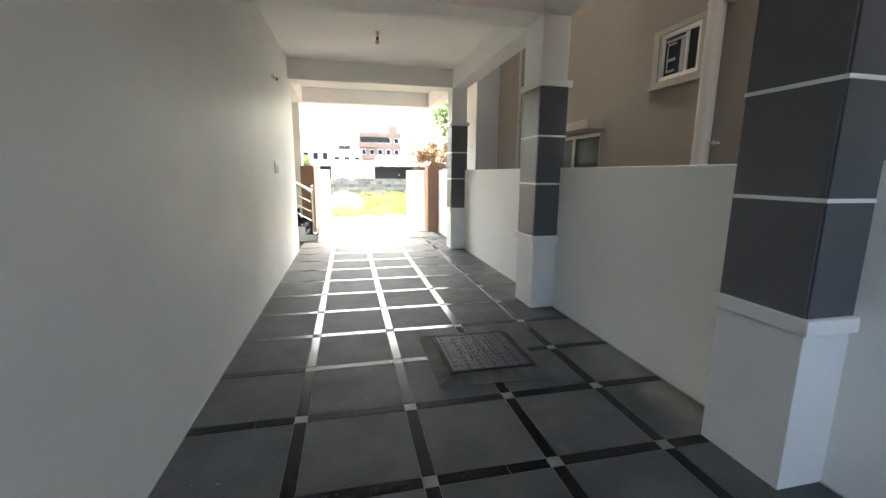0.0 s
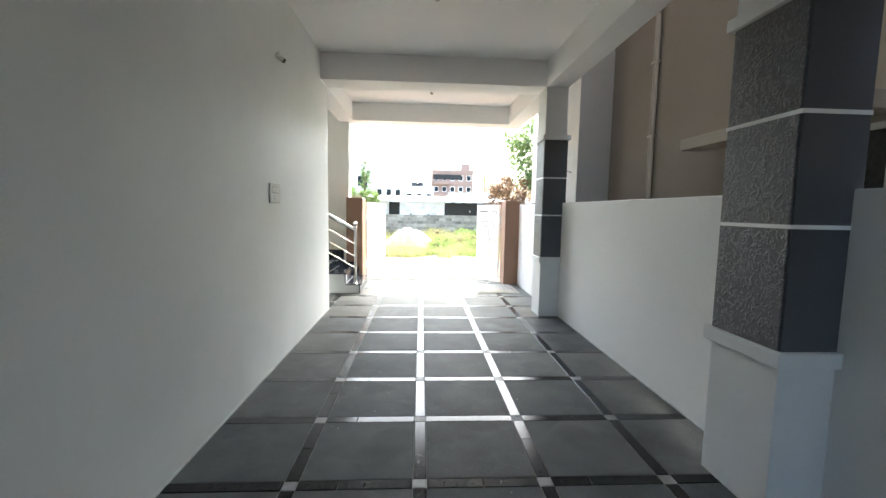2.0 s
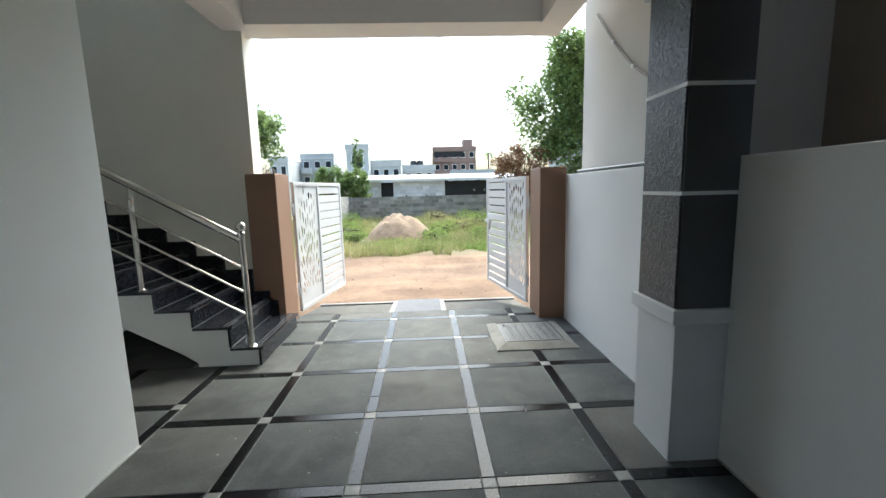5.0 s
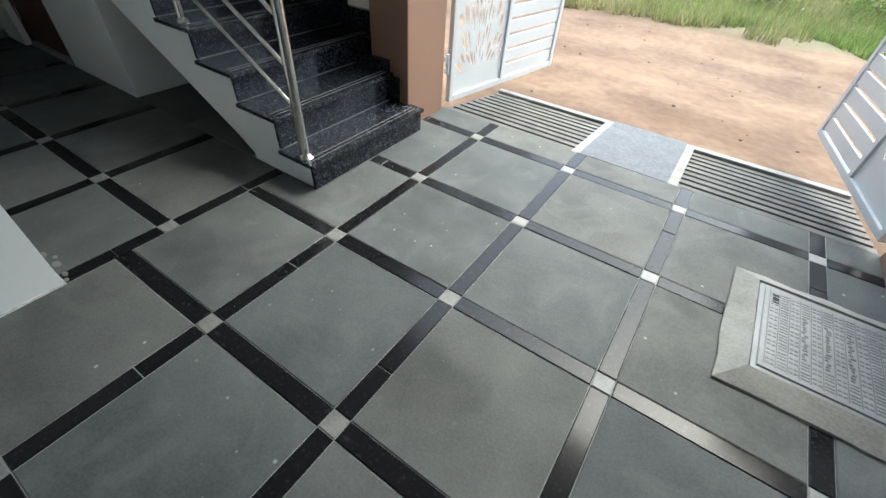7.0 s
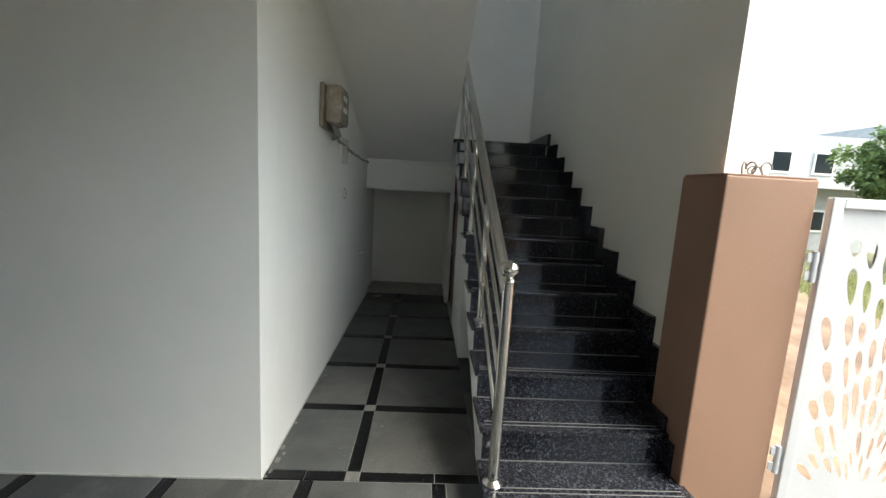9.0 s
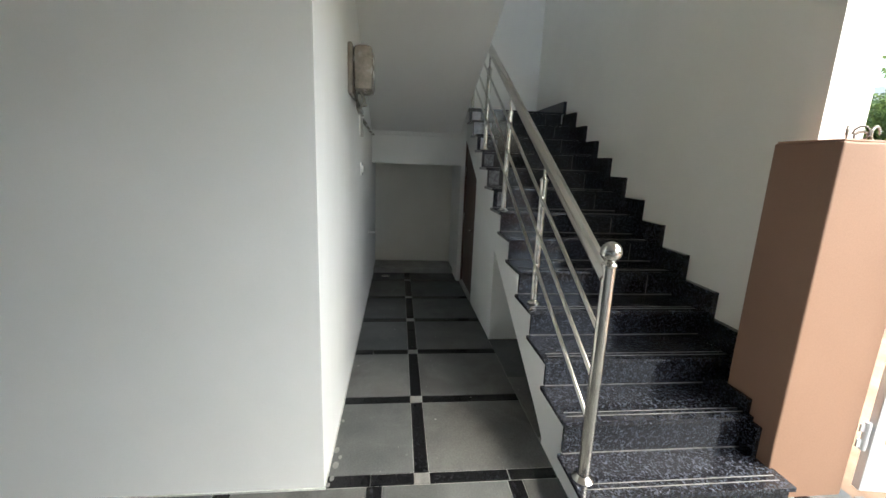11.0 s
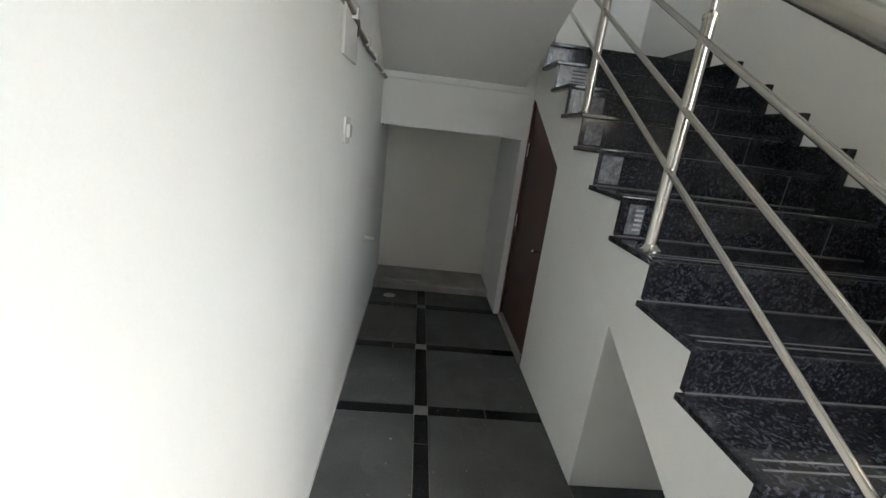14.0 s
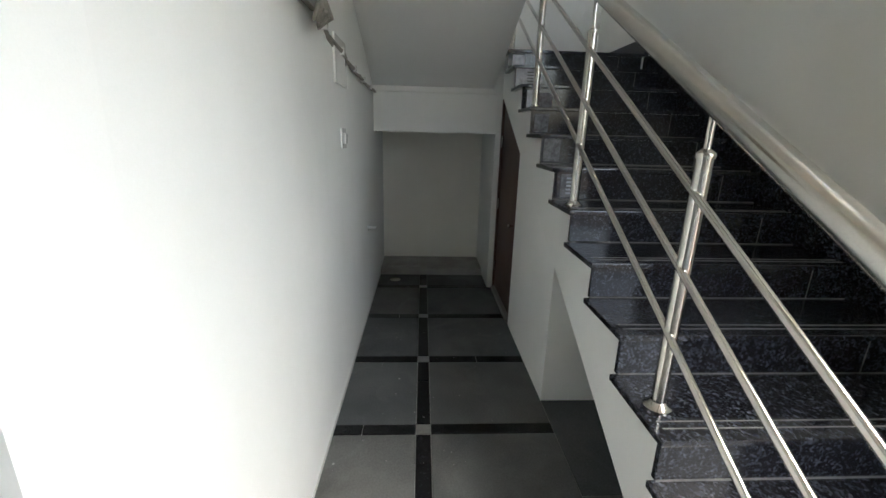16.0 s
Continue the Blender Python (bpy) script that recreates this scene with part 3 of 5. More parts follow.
for f in ((0, 1, 2, 3), (7, 6, 5, 4), (0, 4, 5, 1), (1, 5, 6, 2), (3, 2, 6, 7), (0, 3, 7, 4)):
    b.faces.new([lo[i] for i in f])
part("middle_slab", b, ROUGHSTONE, ramp, "rough hammered granite slab")
for x0, x1 in ((0.60, 0.66), (1.24, 1.30)):
    b = bmesh.new()
    lo = [b.verts.new((x, y, z)) for x in (x0, x1) for y, z in ((9.102, -0.005), (10.03, -0.112), (10.03, -0.19), (9.102, -0.19))]
    for f in ((0, 1, 2, 3), (7, 6, 5, 4), (0, 4, 5, 1), (1, 5, 6, 2), (3, 2, 6, 7), (0, 3, 7, 4)):
        b.faces.new([lo[i] for i in f])
    part("cheek", b, CONCRETE, ramp, "cement edge of the ramp")
part("kerb", block(-0.46, 2.33, 10.04, 10.10, -0.24, -0.135, bevel=0.008), INSET, ramp, "pale cement lip")

# ---- staircase ----
RISE, GO, NOSE, NS = 0.163, 0.2933, -0.33, 13
YS0, YS1 = 7.70, 8.80
UNEVEN = {1: 0.004, 2: 0.026, 3: 0.024, 4: 0.023, 5: 0.024, 6: 0.016}   # risers as built


def nose(k):
    return NOSE - (k - 1) * GO + (0.05 if k > 1 else 0.0)


def step_top(k):
    return 0.0 if k == 0 else k * RISE + UNEVEN.get(k, 0.006 if k < NS else 0.0)


def soffit(x):
    return 0.81 - 0.55 * (x + 2.278)


stair = thing("staircase", (-2.1, 8.26, 0), "white plastered staircase with polished black granite steps", "staircase")
line = []
for k in range(3, NS + 1):
    line += [(nose(k) - 0.03, step_top(k) - 0.022)]
    if k < NS:
        line += [(nose(k + 1) - 0.03, step_top(k) - 0.022)]
line += [(-4.05, NS * RISE - 0.022), (-4.05, soffit(-4.05)), (-1.02, soffit(-1.02))]
XC = nose(3) - 0.03
part("body", prism(bmesh.new(), [(XC, soffit(-1.02) * 0.3)] + line, YS0, YS1 + 0.02), WALL, stair, "pale plastered stepped body")
foot = [(-0.36, 0.0), (-0.36, step_top(1) - 0.022), (nose(2) - 0.03, step_top(1) - 0.022), (nose(2) - 0.03, step_top(2) - 0.022), (XC, step_top(2) - 0.022), (XC, 0.0)]
part("foot", prism(bmesh.new(), foot, YS0, 8.652), WALL, stair, "pale plastered foot of the stairs")
for k in range(1, NS + 1):
    xn, z0, z1 = nose(k), step_top(k - 1), step_top(k)
    back = nose(k + 1) - 0.035 if k < NS else xn - 1.07
    ye = 8.655 if k < 3 else YS1 - 0.02
    tr = part("tread", block(back + 0.002, xn, YS0 - 0.035, ye, z1 - 0.022, z1, bevel=0.004), GRANITE, stair, "polished black granite tread")
    for g in (0.045, 0.075):
        part("groove", block(xn - g - 0.006, xn - g, YS0 - 0.005, ye - 0.04, z1 - 0.001, z1 + 0.0012), GROOVE, tr, "pale dusty anti-slip groove")
    part("riser", block(xn - 0.048, xn - 0.028, YS0 - 0.012, ye, z0 + 0.001, z1 - 0.0225), GRANITE, stair, "polished black granite riser")
    part("joint", block(xn - 0.03, xn - 0.024, YS0 - 0.010, ye - 0.01, z0, z0 + 0.005), GROOVE, stair, "pale grouted joint")
    if k > 4:
        part("joint", block(xn - 0.03, xn - 0.0265, 8.60 - 0.012 * (k % 3), 8.604 - 0.012 * (k % 3), z0 + 0.005, z1 - 0.024), GROOVE, stair, "pale upright joint in a riser")
    if k < NS and k > 2:
        part("skirting", block(nose(k + 1), xn + 0.03, YS1 - 0.019, YS1 + 0.018, z1 - 0.02, z1 + 0.128, bevel=0.003), GRANITE, stair, "black granite skirting")
        part("skirting", block(xn - 0.1, xn + 0.0295, YS1 - 0.021, YS1 + 0.016, z0 - 0.02, z1 + 0.127), GRANITE, stair, "black granite skirting")
part("skirting", block(-4.88, nose(NS), YS1 - 0.019, YS1 + 0.018, NS * RISE - 0.02, NS * RISE + 0.125), GRANITE, stair, "black granite skirting")
part("skirting", block(-4.898, -4.87, YP0 + 0.004, YS1 - 0.02, NS * RISE, NS * RISE + 0.125), GRANITE, stair, "black granite skirting")
for x0, x1, z0, z1 in ((-0.98, -0.60, 0.27, 0.43), (-0.66, -0.52, 0.165, 0.33)):
    part("skirting", block(x0, x1, 8.608, 8.632, z0, z1, bevel=0.003), GRANITE, stair, "black granite skirting")
for k, y0, w, h, mat in ((13, 7.72, 0.10, 0.11, PAPER), (12, 7.695, 0.19, 0.128, PAPER), (11, 7.72, 0.035, 0.115, PAPER), (11, 7.80, 0.10, 0.10, SCRAP), (10, 7.71, 0.09, 0.11, SCRAP), (9, 7.70, 0.095, 0.125, SCRAP), (8, 7.72, 0.065, 0.12, SCRAP)):
    xn, z = nose(k) - 0.0265, step_top(k - 1) + 0.012
    label = part("paper_label", block(xn - 0.0025, xn, y0, y0 + w, z, z + h), mat, stair, "torn grey paper label stuck on a riser")
    if k in (8, 12):
        for q in range(5):
            part("printed_bar", block(xn - 0.001, xn + 0.0012, y0 + w * 0.45, y0 + w * 0.92, z + h * (0.14 + 0.16 * q), z + h * (0.21 + 0.16 * q)), PAPER if k == 8 else SCRAP, label)

landing = solid("landing", block(-4.898, -4.05, YP0 + 0.002, 8.818, 1.80, NS * RISE - 0.024), WALL, "plastered concrete stair landing", "landing", "structure")
solid("landing_beam", block(-4.40, -4.062, YP0 + 0.002, 7.655, 1.467, 1.797), WALL, "pale painted beam under the landing", "beam", "structure")
b = bmesh.new()
prism(b, [(-4.16, 1.80), (-0.92, 3.10), (-0.92, 3.43), (-4.16, 2.10)], YP0 + 0.002, 7.62)
solid("upper_flight", b, CEIL, "smooth white sloping underside of the upper flight", "staircase", "structure")
solid("wall_under_stair", prism(bmesh.new(), [(-2.27, -0.012), (-2.39, -0.012), (-2.39, soffit(-2.39) + 0.01), (-2.27, soffit(-2.27) + 0.01)], YS0 + 0.001, 8.818), WALL, "pale wall closing the space under the stairs", "wall", "structure")
b = bmesh.new()
prism(b, [(-2.39, -0.012), (-3.24, -0.012), (-3.24, soffit(-3.24) + 0.01), (-2.39, soffit(-2.39) + 0.01)], YS0 + 0.001, 7.82)
solid("wall_beside_door", b, WALL, "pale wall below the staircase", "wall", "structure")
solid("wall_passage_end", block(-4.898, -4.06, 7.655, 7.82, -0.012, 1.80), WALL, "pale wall corner at the end of the passage", "wall", "structure")
door = thing("door_1", (-3.65, 7.74, 0), "dark red-brown wooden door with a sloping top under the stairs", "door", kind="structure")
b = bmesh.new()
prism(b, [(-4.03, 0.03), (-3.27, 0.03), (-3.27, soffit(-3.27) - 0.01), (-4.03, soffit(-4.03) - 0.01)], 7.725, 7.755)
part("leaf", b, DOORWOOD, door)
for x0, x1, x2 in ((-3.27, -3.24, -3.255), (-4.058, -4.03, -4.045)):
    part("door_frame", block(x0, x1, 7.704, 7.80, 0, soffit(x2) - 0.02), DOORWOOD, door)
b = bmesh.new()
tube(b, (-3.36, 7.725, 0.78), (-3.36, 7.69, 0.78), 0.007)
ball(b, (-3.36, 7.685, 0.78), 0.014, 10)
part("door_knob", b, STEEL, door, "small steel knob", True)
for z in (0.25, 0.85, 1.4):
    part("hinge", tube(bmesh.new(), (-4.025, 7.715, z - 0.05), (-4.025, 7.715, z + 0.05), 0.009), STEEL, door, "", True)
part("threshold", block(-4.03, -3.27, 7.69, 7.79, -0.008, 0.035, bevel=0.006), PALECEMENT, door, "rough cement sill")

# ---- stair railing ----
rail = thing("stair_railing", (-0.445, 7.72, RISE), "brushed stainless steel stair railing with a ball-topped newel", "railing")
YR = 7.735
XP, YP = -0.445, 7.72
b = bmesh.new()
tube(b, (XP, YP, RISE), (XP, YP, 1.135), 0.026, 20)
part("newel_post", b, STEEL, rail, "", True)
b = lathe(bmesh.new(), (XP, YP, RISE), [(0.048, 0.0), (0.048, 0.006), (0.036, 0.014), (0.027, 0.024)])
part("base_flange", b, STEEL, rail, "", True)
b = lathe(bmesh.new(), (XP, YP, 1.13), [(0.029, 0), (0.031, 0.01), (0.022, 0.018), (0.016, 0.025)])
ball(b, (XP, YP, 1.19), 0.042, 20)
part("newel_ball", b, STEEL, rail, "polished steel ball", True)
XT = -3.88


def bar_z(z, x):
    return z + 0.556 * (-0.46 - x)


b = tube(bmesh.new(), (-0.448, YP, 1.082), (XT, YR, bar_z(1.122, XT)), 0.032, 20)
part("handrail", b, STEEL, rail, "", True)
for z in (0.845, 0.635, 0.44):
    part("rail_bar", tube(bmesh.new(), (-0.45, YP, z - 0.575 * 0.01), (XT, YR - 0.006, z + 0.575 * (-0.46 - XT)), 0.011, 12), STEEL, rail, "", True)
for k in (4, 7, 10, 13):
    x, z = NOSE - (k - 1) * GO - 0.098, step_top(k)
    top = bar_z(1.08, x)
    p = part("baluster", tube(bmesh.new(), (x, YR, z), (x, YR, z + 0.75), 0.021, 16), STEEL, rail, "", True)
    part("base_flange", lathe(bmesh.new(), (x, YR, z), [(0.042, 0), (0.042, 0.005), (0.03, 0.012), (0.021, 0.022)]), STEEL, p, "", True)
    part("collar", lathe(bmesh.new(), (x, YR, z + 0.75), [(0.0235, -0.006), (0.0245, 0.0), (0.0235, 0.008), (0.014, 0.016), (0.009, 0.02)]), STEEL, p, "", True)
    part("rod", tube(bmesh.new(), (x, YR, z + 0.755), (x, YR, top), 0.009, 10), STEEL, p, "", True)

# ---- end of the passage ----
ledge = solid("ledge", block(-4.898, -4.43, YP0 + 0.002, 7.653, -0.012, 0.065, bevel=0.012), PALECEMENT, "low rough cement ledge along the passage end", "ledge", "structure")
hatch = thing("drain_hatch", (-4.66, 6.82, 0.065), "small square concrete drain cover in a pale frame", "drain cover")
b = bmesh.new()
for a in ((-4.83, -4.49, 6.655, 6.675), (-4.83, -4.49, 6.965, 6.985), (-4.83, -4.81, 6.675, 6.965), (-4.51, -4.49, 6.675, 6.965)):
    box(b, *a, 0.06, 0.078)
part("frame", b, PALECEMENT, hatch)
part("lid", block(-4.808, -4.512, 6.677, 6.963, 0.06, 0.071, bevel=0.006), PALECEMENT, hatch)
drain = thing("floor_drain", (-4.26, 6.74, 0), "small round steel floor drain", "drain")
part("grate", lathe(bmesh.new(), (-4.26, 6.74, 0), [(0.055, 0), (0.055, 0.004), (0.04, 0.006), (0.01, 0.004)]), STEEL, drain, "", True)

# ---- fittings on the passage wall ----
W = YP0
meter = thing("meter_box", (-1.86, W, 1.90), "beige electricity meter box wrapped in clear plastic", "meter box")
part("case", block(-2.05, -1.69, W, W + 0.03, 1.90, 2.20, bevel=0.012), WRAP, meter, "", True)
part("cover", block(-2.01, -1.715, W + 0.03, W + 0.15, 1.93, 2.20, bevel=0.04), WRAP, meter, "crumpled clear wrapping over the cover", True)
for z in (2.02, 2.10):
    part("window_slot", block(-1.90, -1.78, W + 0.149, W + 0.153, z, z + 0.035), PLASTIC, meter)
part("latch", block(-2.03, -2.005, W + 0.06, W + 0.085, 1.99, 2.02, bevel=0.003), BLACK, meter)
b = bmesh.new()
for k in range(5):
    x = -1.78 - k * 0.05
    cord(b, [(x, W + 0.07, 1.935), (x - 0.02, W + 0.09, 1.87), (x - 0.07, W + 0.06, 1.83 + 0.01 * k), (-2.08, W + 0.02, 1.90 - 0.012 * k)], 0.008)
part("wire_loop", b, WIRE, meter, "loops of grey wire hanging below")
cable = thing("cable_run", (-2.08, W, 1.45), "grey cables clipped along the wall with white ties", "cable")
b = bmesh.new()
pts = [Vector((-2.06, W + 0.02, 1.90))]
for k in range(1, 17):
    u = k / 16
    pts.append(Vector((-2.06 - 2.04 * u, W + 0.012 + 0.008 * math.sin(k * 2.1), 1.90 - 0.11 * u - 0.03 * math.sin(math.pi * u))))
cord(b, pts, 0.010)
part("wire", b, WIRE, cable)
part("wire", cord(bmesh.new(), [p + Vector((0, 0.012 * math.sin(i * 1.7), 0.016 * math.cos(i * 1.3))) for i, p in enumerate(pts)], 0.006), WIRE, cable)
part("wire", cord(bmesh.new(), [pts[-1], Vector((-4.13, W + 0.012, 1.74)), Vector((-4.14, W + 0.012, 1.46))], 0.009), WIRE, cable)
for i in range(1, 16, 3):
    part("tie", block(pts[i].x - 0.012, pts[i].x + 0.012, W + 0.001, pts[i].y + 0.014, pts[i].z - 0.016, pts[i].z + 0.018), PLASTIC, cable, "white plastic tie")
panel = thing("distribution_board", (-2.58, W, 1.69), "flush cream distribution board with a small latch", "panel")
part("door", block(-2.73, -2.43, W, W + 0.012, 1.69, 1.915, bevel=0.004), PLASTIC, panel)
part("latch", block(-2.715, -2.70, W + 0.012, W + 0.016, 1.80, 1.84), BLACK, panel)
sw = thing("switch_plate", (-2.60, W, 1.39), "small white switch with a projecting socket", "switch")
part("plate", block(-2.66, -2.545, W, W + 0.01, 1.37, 1.475, bevel=0.003), PLASTIC, sw)
part("rocker", block(-2.635, -2.605, W + 0.01, W + 0.022, 1.40, 1.445, bevel=0.002), PLASTIC, sw)
part("socket", block(-2.60, -2.56, W + 0.01, W + 0.025, 1.395, 1.45, bevel=0.003), PLASTIC, sw)
tap = thing("pipe_stub", (-3.54, W, 0.71), "short white plastic pipe stub in the wall", "pipe")
part("stub", tube(bmesh.new(), (-3.54, W, 0.71), (-3.54, W + 0.07, 0.71), 0.012), PLASTIC, tap, "", True)
part("flange", tube(bmesh.new(), (-3.54, W, 0.71), (-3.54, W + 0.006, 0.71), 0.026), PLASTIC, tap, "", True)

# ---- fittings on the house wall and ceiling ----
sock = thing("switch_board", (XL, 4.43, 1.49), "white switch board with three switches over two sockets", "switch")
# grey plate slightly larger than the board: its shadow outline, painted in
part("back_box", block(XL, XL + 0.006, 4.301, 4.559, 1.486, 1.654), WIRE, sock)
part("plate", block(XL + 0.006, XL + 0.014, 4.305, 4.555, 1.49, 1.65, bevel=0.003), PLASTIC, sock)
# black patches paint the shade in the gaps round the rockers
for k in range(3):
    part("switch_gap", block(XL + 0.013, XL + 0.0146, 4.348 + k * 0.055, 4.404 + k * 0.055, 1.574, 1.634), BLACK, sock)
for k in range(3):
    part("rocker", block(XL + 0.012, XL + 0.02, 4.352 + k * 0.055, 4.40 + k * 0.055, 1.578, 1.63, bevel=0.003), PLASTIC, sock)
for y in (4.345, 4.455):
    s = part("socket", block(XL + 0.012, XL + 0.017, y, y + 0.06, 1.505, 1.563, bevel=0.003), PLASTIC, sock)
    for dy, dz in ((0.03, 0.04), (0.018, 0.02), (0.042, 0.02)):
        part("pin_hole", block(XL + 0.017, XL + 0.0175, y + dy - 0.004, y + dy + 0.004, 1.505 + dz - 0.004, 1.505 + dz + 0.004), BLACK, s)
part("socket_switch", block(XL + 0.012, XL + 0.02, 4.412, 4.448, 1.507, 1.56, bevel=0.003), PLASTIC, sock)


def lamp_holder(at, way, bulb, label, name):
    t = thing(name, at, label, "lamp")
    at, way = Vector(at), Vector(way).normalized()
    part("rose", tube(bmesh.new(), at, at + way * 0.018, 0.036, 18), PLASTIC, t, "", True)
    part("holder", tube(bmesh.new(), at + way * 0.018, at + way * 0.075, 0.02, 16, 0.023), PLASTIC, t, "", True)
    if bulb:
        part("collar", tube(bmesh.new(), at + way * 0.075, at + way * 0.105, 0.019, 14), BLACK, t, "dark bulb base", True)
        part("bulb", ball(bmesh.new(), at + way * 0.135, 0.03, 16), BULB, t, "unlit opal bulb", True)
    else:
        part("socket", tube(bmesh.new(), at + way * 0.075, at + way * 0.088, 0.021, 14), BLACK, t, "dark empty socket", True)
    return t


lamp_holder((0.79, 4.44, ZC), (0, 0, -1), True, "unlit opal bulb in a white ceiling holder", "ceiling_bulb")
lamp_holder((0.82, 7.63, ZC), (0, 0, -1), False, "empty white lamp holder on the ceiling", "ceiling_lamp_holder")
lamp_holder((XL, 4.55, 2.80), (0.75, 0.1, -0.5), False, "white angled lamp holder on the house wall", "wall_lamp_holder")


# ---- inspection covers ----
def inspection_cover(x0, x1, y0, y1, label, seed, cast, mark):
    t = thing("inspection_cover", ((x0 + x1) / 2, (y0 + y1) / 2, 0), label, "manhole cover", "covers in the paving")
    b, e, h = bmesh.new(), 0.095, 0.052
    rng = random.Random(seed)
    o = [(x0, y0), (x1, y0), (x1, y1), (x0, y1)]
    i = [(x0 + e, y0 + e), (x1 - e, y0 + e), (x1 - e, y1 - e), (x0 + e, y1 - e)]
    rings = []
    for corner, z in ((o, -0.011), (o, 0.012), (i, h), (i, -0.011)):
        pts = []
        for k in range(4):
            a, c = corner[k], corner[(k + 1) % 4]
            for j in range(6):
                u, w = j / 6, 0.008 if z == 0.012 else 0.002
                pts.append(b.verts.new((a[0] + (c[0] - a[0]) * u + rng.uniform(-w, w), a[1] + (c[1] - a[1]) * u + rng.uniform(-w, w), z)))
        rings.append(pts)
    for p, q in zip(rings, rings[1:]):
        for k in range(24):
            b.faces.new((p[k], p[(k + 1) % 24], q[(k + 1) % 24], q[k]))
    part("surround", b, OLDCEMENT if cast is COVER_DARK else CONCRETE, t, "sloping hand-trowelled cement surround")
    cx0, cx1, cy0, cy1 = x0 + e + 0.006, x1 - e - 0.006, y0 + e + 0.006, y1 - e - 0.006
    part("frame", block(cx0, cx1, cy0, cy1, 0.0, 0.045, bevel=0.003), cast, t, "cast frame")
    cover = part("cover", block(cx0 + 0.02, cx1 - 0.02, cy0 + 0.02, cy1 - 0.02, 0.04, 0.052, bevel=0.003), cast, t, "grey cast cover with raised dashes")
    b = bmesh.new()
    nx, ny = 12, 9
    wide, deep = (cx1 - cx0 - 0.08) / nx, (cy1 - cy0 - 0.08) / ny
    for cx in range(nx):
        xa, xb = cx0 + 0.04 + wide * (cx + 0.12), cx0 + 0.04 + wide * (cx + 0.88)
        box(b, xa - wide * 0.17, xa - wide * 0.08, cy0 + 0.04, cy1 - 0.04, 0.0515, 0.0535)
        for cy in range(ny):
            ya = cy0 + 0.04 + deep * cy
            lettered = cx in (3, 5, 7) and 2 <= cy <= 6
            for q in range(3 if cx % 2 else 2):
                y = ya + deep * (0.1 + 0.31 * q if cx % 2 else 0.18 + 0.42 * q)
                if lettered:
                    u = rng.uniform(0.0, 0.35)
                    box(b, xa + (xb - xa) * u, xa + (xb - xa) * (u + rng.uniform(0.35, 0.6)), y, y + deep * 0.2, 0.0515, 0.0545)
                elif cx % 2:
                    box(b, xa, xb, y, y + deep * 0.11, 0.0515, 0.0535)
                else:
                    box(b, xa, xa + (xb - xa) * 0.42, y, y + deep * 0.14, 0.0515, 0.0535)
                    box(b, xa + (xb - xa) * 0.58, xb, y, y + deep * 0.14, 0.0515, 0.0535)
    tagged(part("relief", b, mark, cover, "dark worn dashes and bars of lettering"), kind="stuff")
    part("key_slot", block(cx0 + 0.05, cx0 + 0.075, cy1 - 0.12, cy1 - 0.06, 0.0516, 0.053), COVER_DARK, cover)


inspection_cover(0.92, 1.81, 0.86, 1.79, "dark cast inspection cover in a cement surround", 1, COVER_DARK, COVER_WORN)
inspection_cover(1.685, 2.43, 7.75, 8.495, "grey cast inspection cover beside the gate", 2, COVER, COVER_WORN)

# ---- neighbouring house beyond the boundary wall ----
# NH: unseen top of the house, set by how much sky lights the gap
XN, NH = 3.42, 5.7
house = thing("neighbour_house", (4.4, 2.0, -0.2), "beige plastered neighbouring house with small windows", "house")
WY = [(1.45, 2.12), (2.97, 4.29)]
WZ = [(2.37, 2.91), (1.10, 2.03)]
b = bmesh.new()
box(b, XN, XN + 0.2, YBACK - 1, WY[0][0], -0.2, NH)
box(b, XN, XN + 0.2, WY[0][0], WY[0][1], -0.2, WZ[0][0])
box(b, XN, XN + 0.2, WY[0][0], WY[0][1], WZ[0][1], NH)
box(b, XN, XN + 0.2, WY[0][1], WY[1][0], -0.2, NH)
box(b, XN, XN + 0.2, WY[1][0], WY[1][1], -0.2, WZ[1][0])
box(b, XN, XN + 0.2, WY[1][0], WY[1][1], WZ[1][1], NH)
box(b, XN, XN + 0.2, WY[1][1], 6.65, -0.2, NH)
bmesh.ops.remove_doubles(b, verts=b.verts, dist=0.0001)
part("wall", b, BEIGE, house)
part("projecting_wall", block(2.94, XN + 0.2, 6.65, 9.12, -0.2, NH), PALEPLASTER, house, "pale cream plastered projection")
part("inner_wall", block(XN + 0.9, XN + 1.0, YBACK - 1, 9.1, -0.2, NH), BEIGE, house)
part("roof", block(2.94, XN + 1.0, YBACK - 1, 9.12, NH, NH + 0.15), BEIGE, house)

b = bmesh.new()
for a in ((1.45, 2.12, 2.37, 2.425), (1.45, 2.12, 2.86, 2.91), (1.45, 1.53, 2.425, 2.86), (2.04, 2.12, 2.425, 2.86)):
    box(b, XN - 0.025, XN + 0.1, *a, bevel=0.004)
w1 = part("window", b, CREAM, house, "small window with a moulded plaster surround")
part("sill", block(XN - 0.04, XN, 1.43, 2.14, 2.352, 2.378, bevel=0.004), CREAM, w1)
b = bmesh.new()
for a in ((1.53, 2.04, 2.425, 2.465), (1.53, 2.04, 2.82, 2.86), (1.53, 1.57, 2.465, 2.82), (2.0, 2.04, 2.465, 2.82)):
    box(b, XN - 0.01, XN + 0.04, *a, bevel=0.003)
box(b, XN + 0.005, XN + 0.035, 1.70, 1.735, 2.465, 2.82, bevel=0.003)
part("frame", b, UPVC, w1, "white plastic frame")
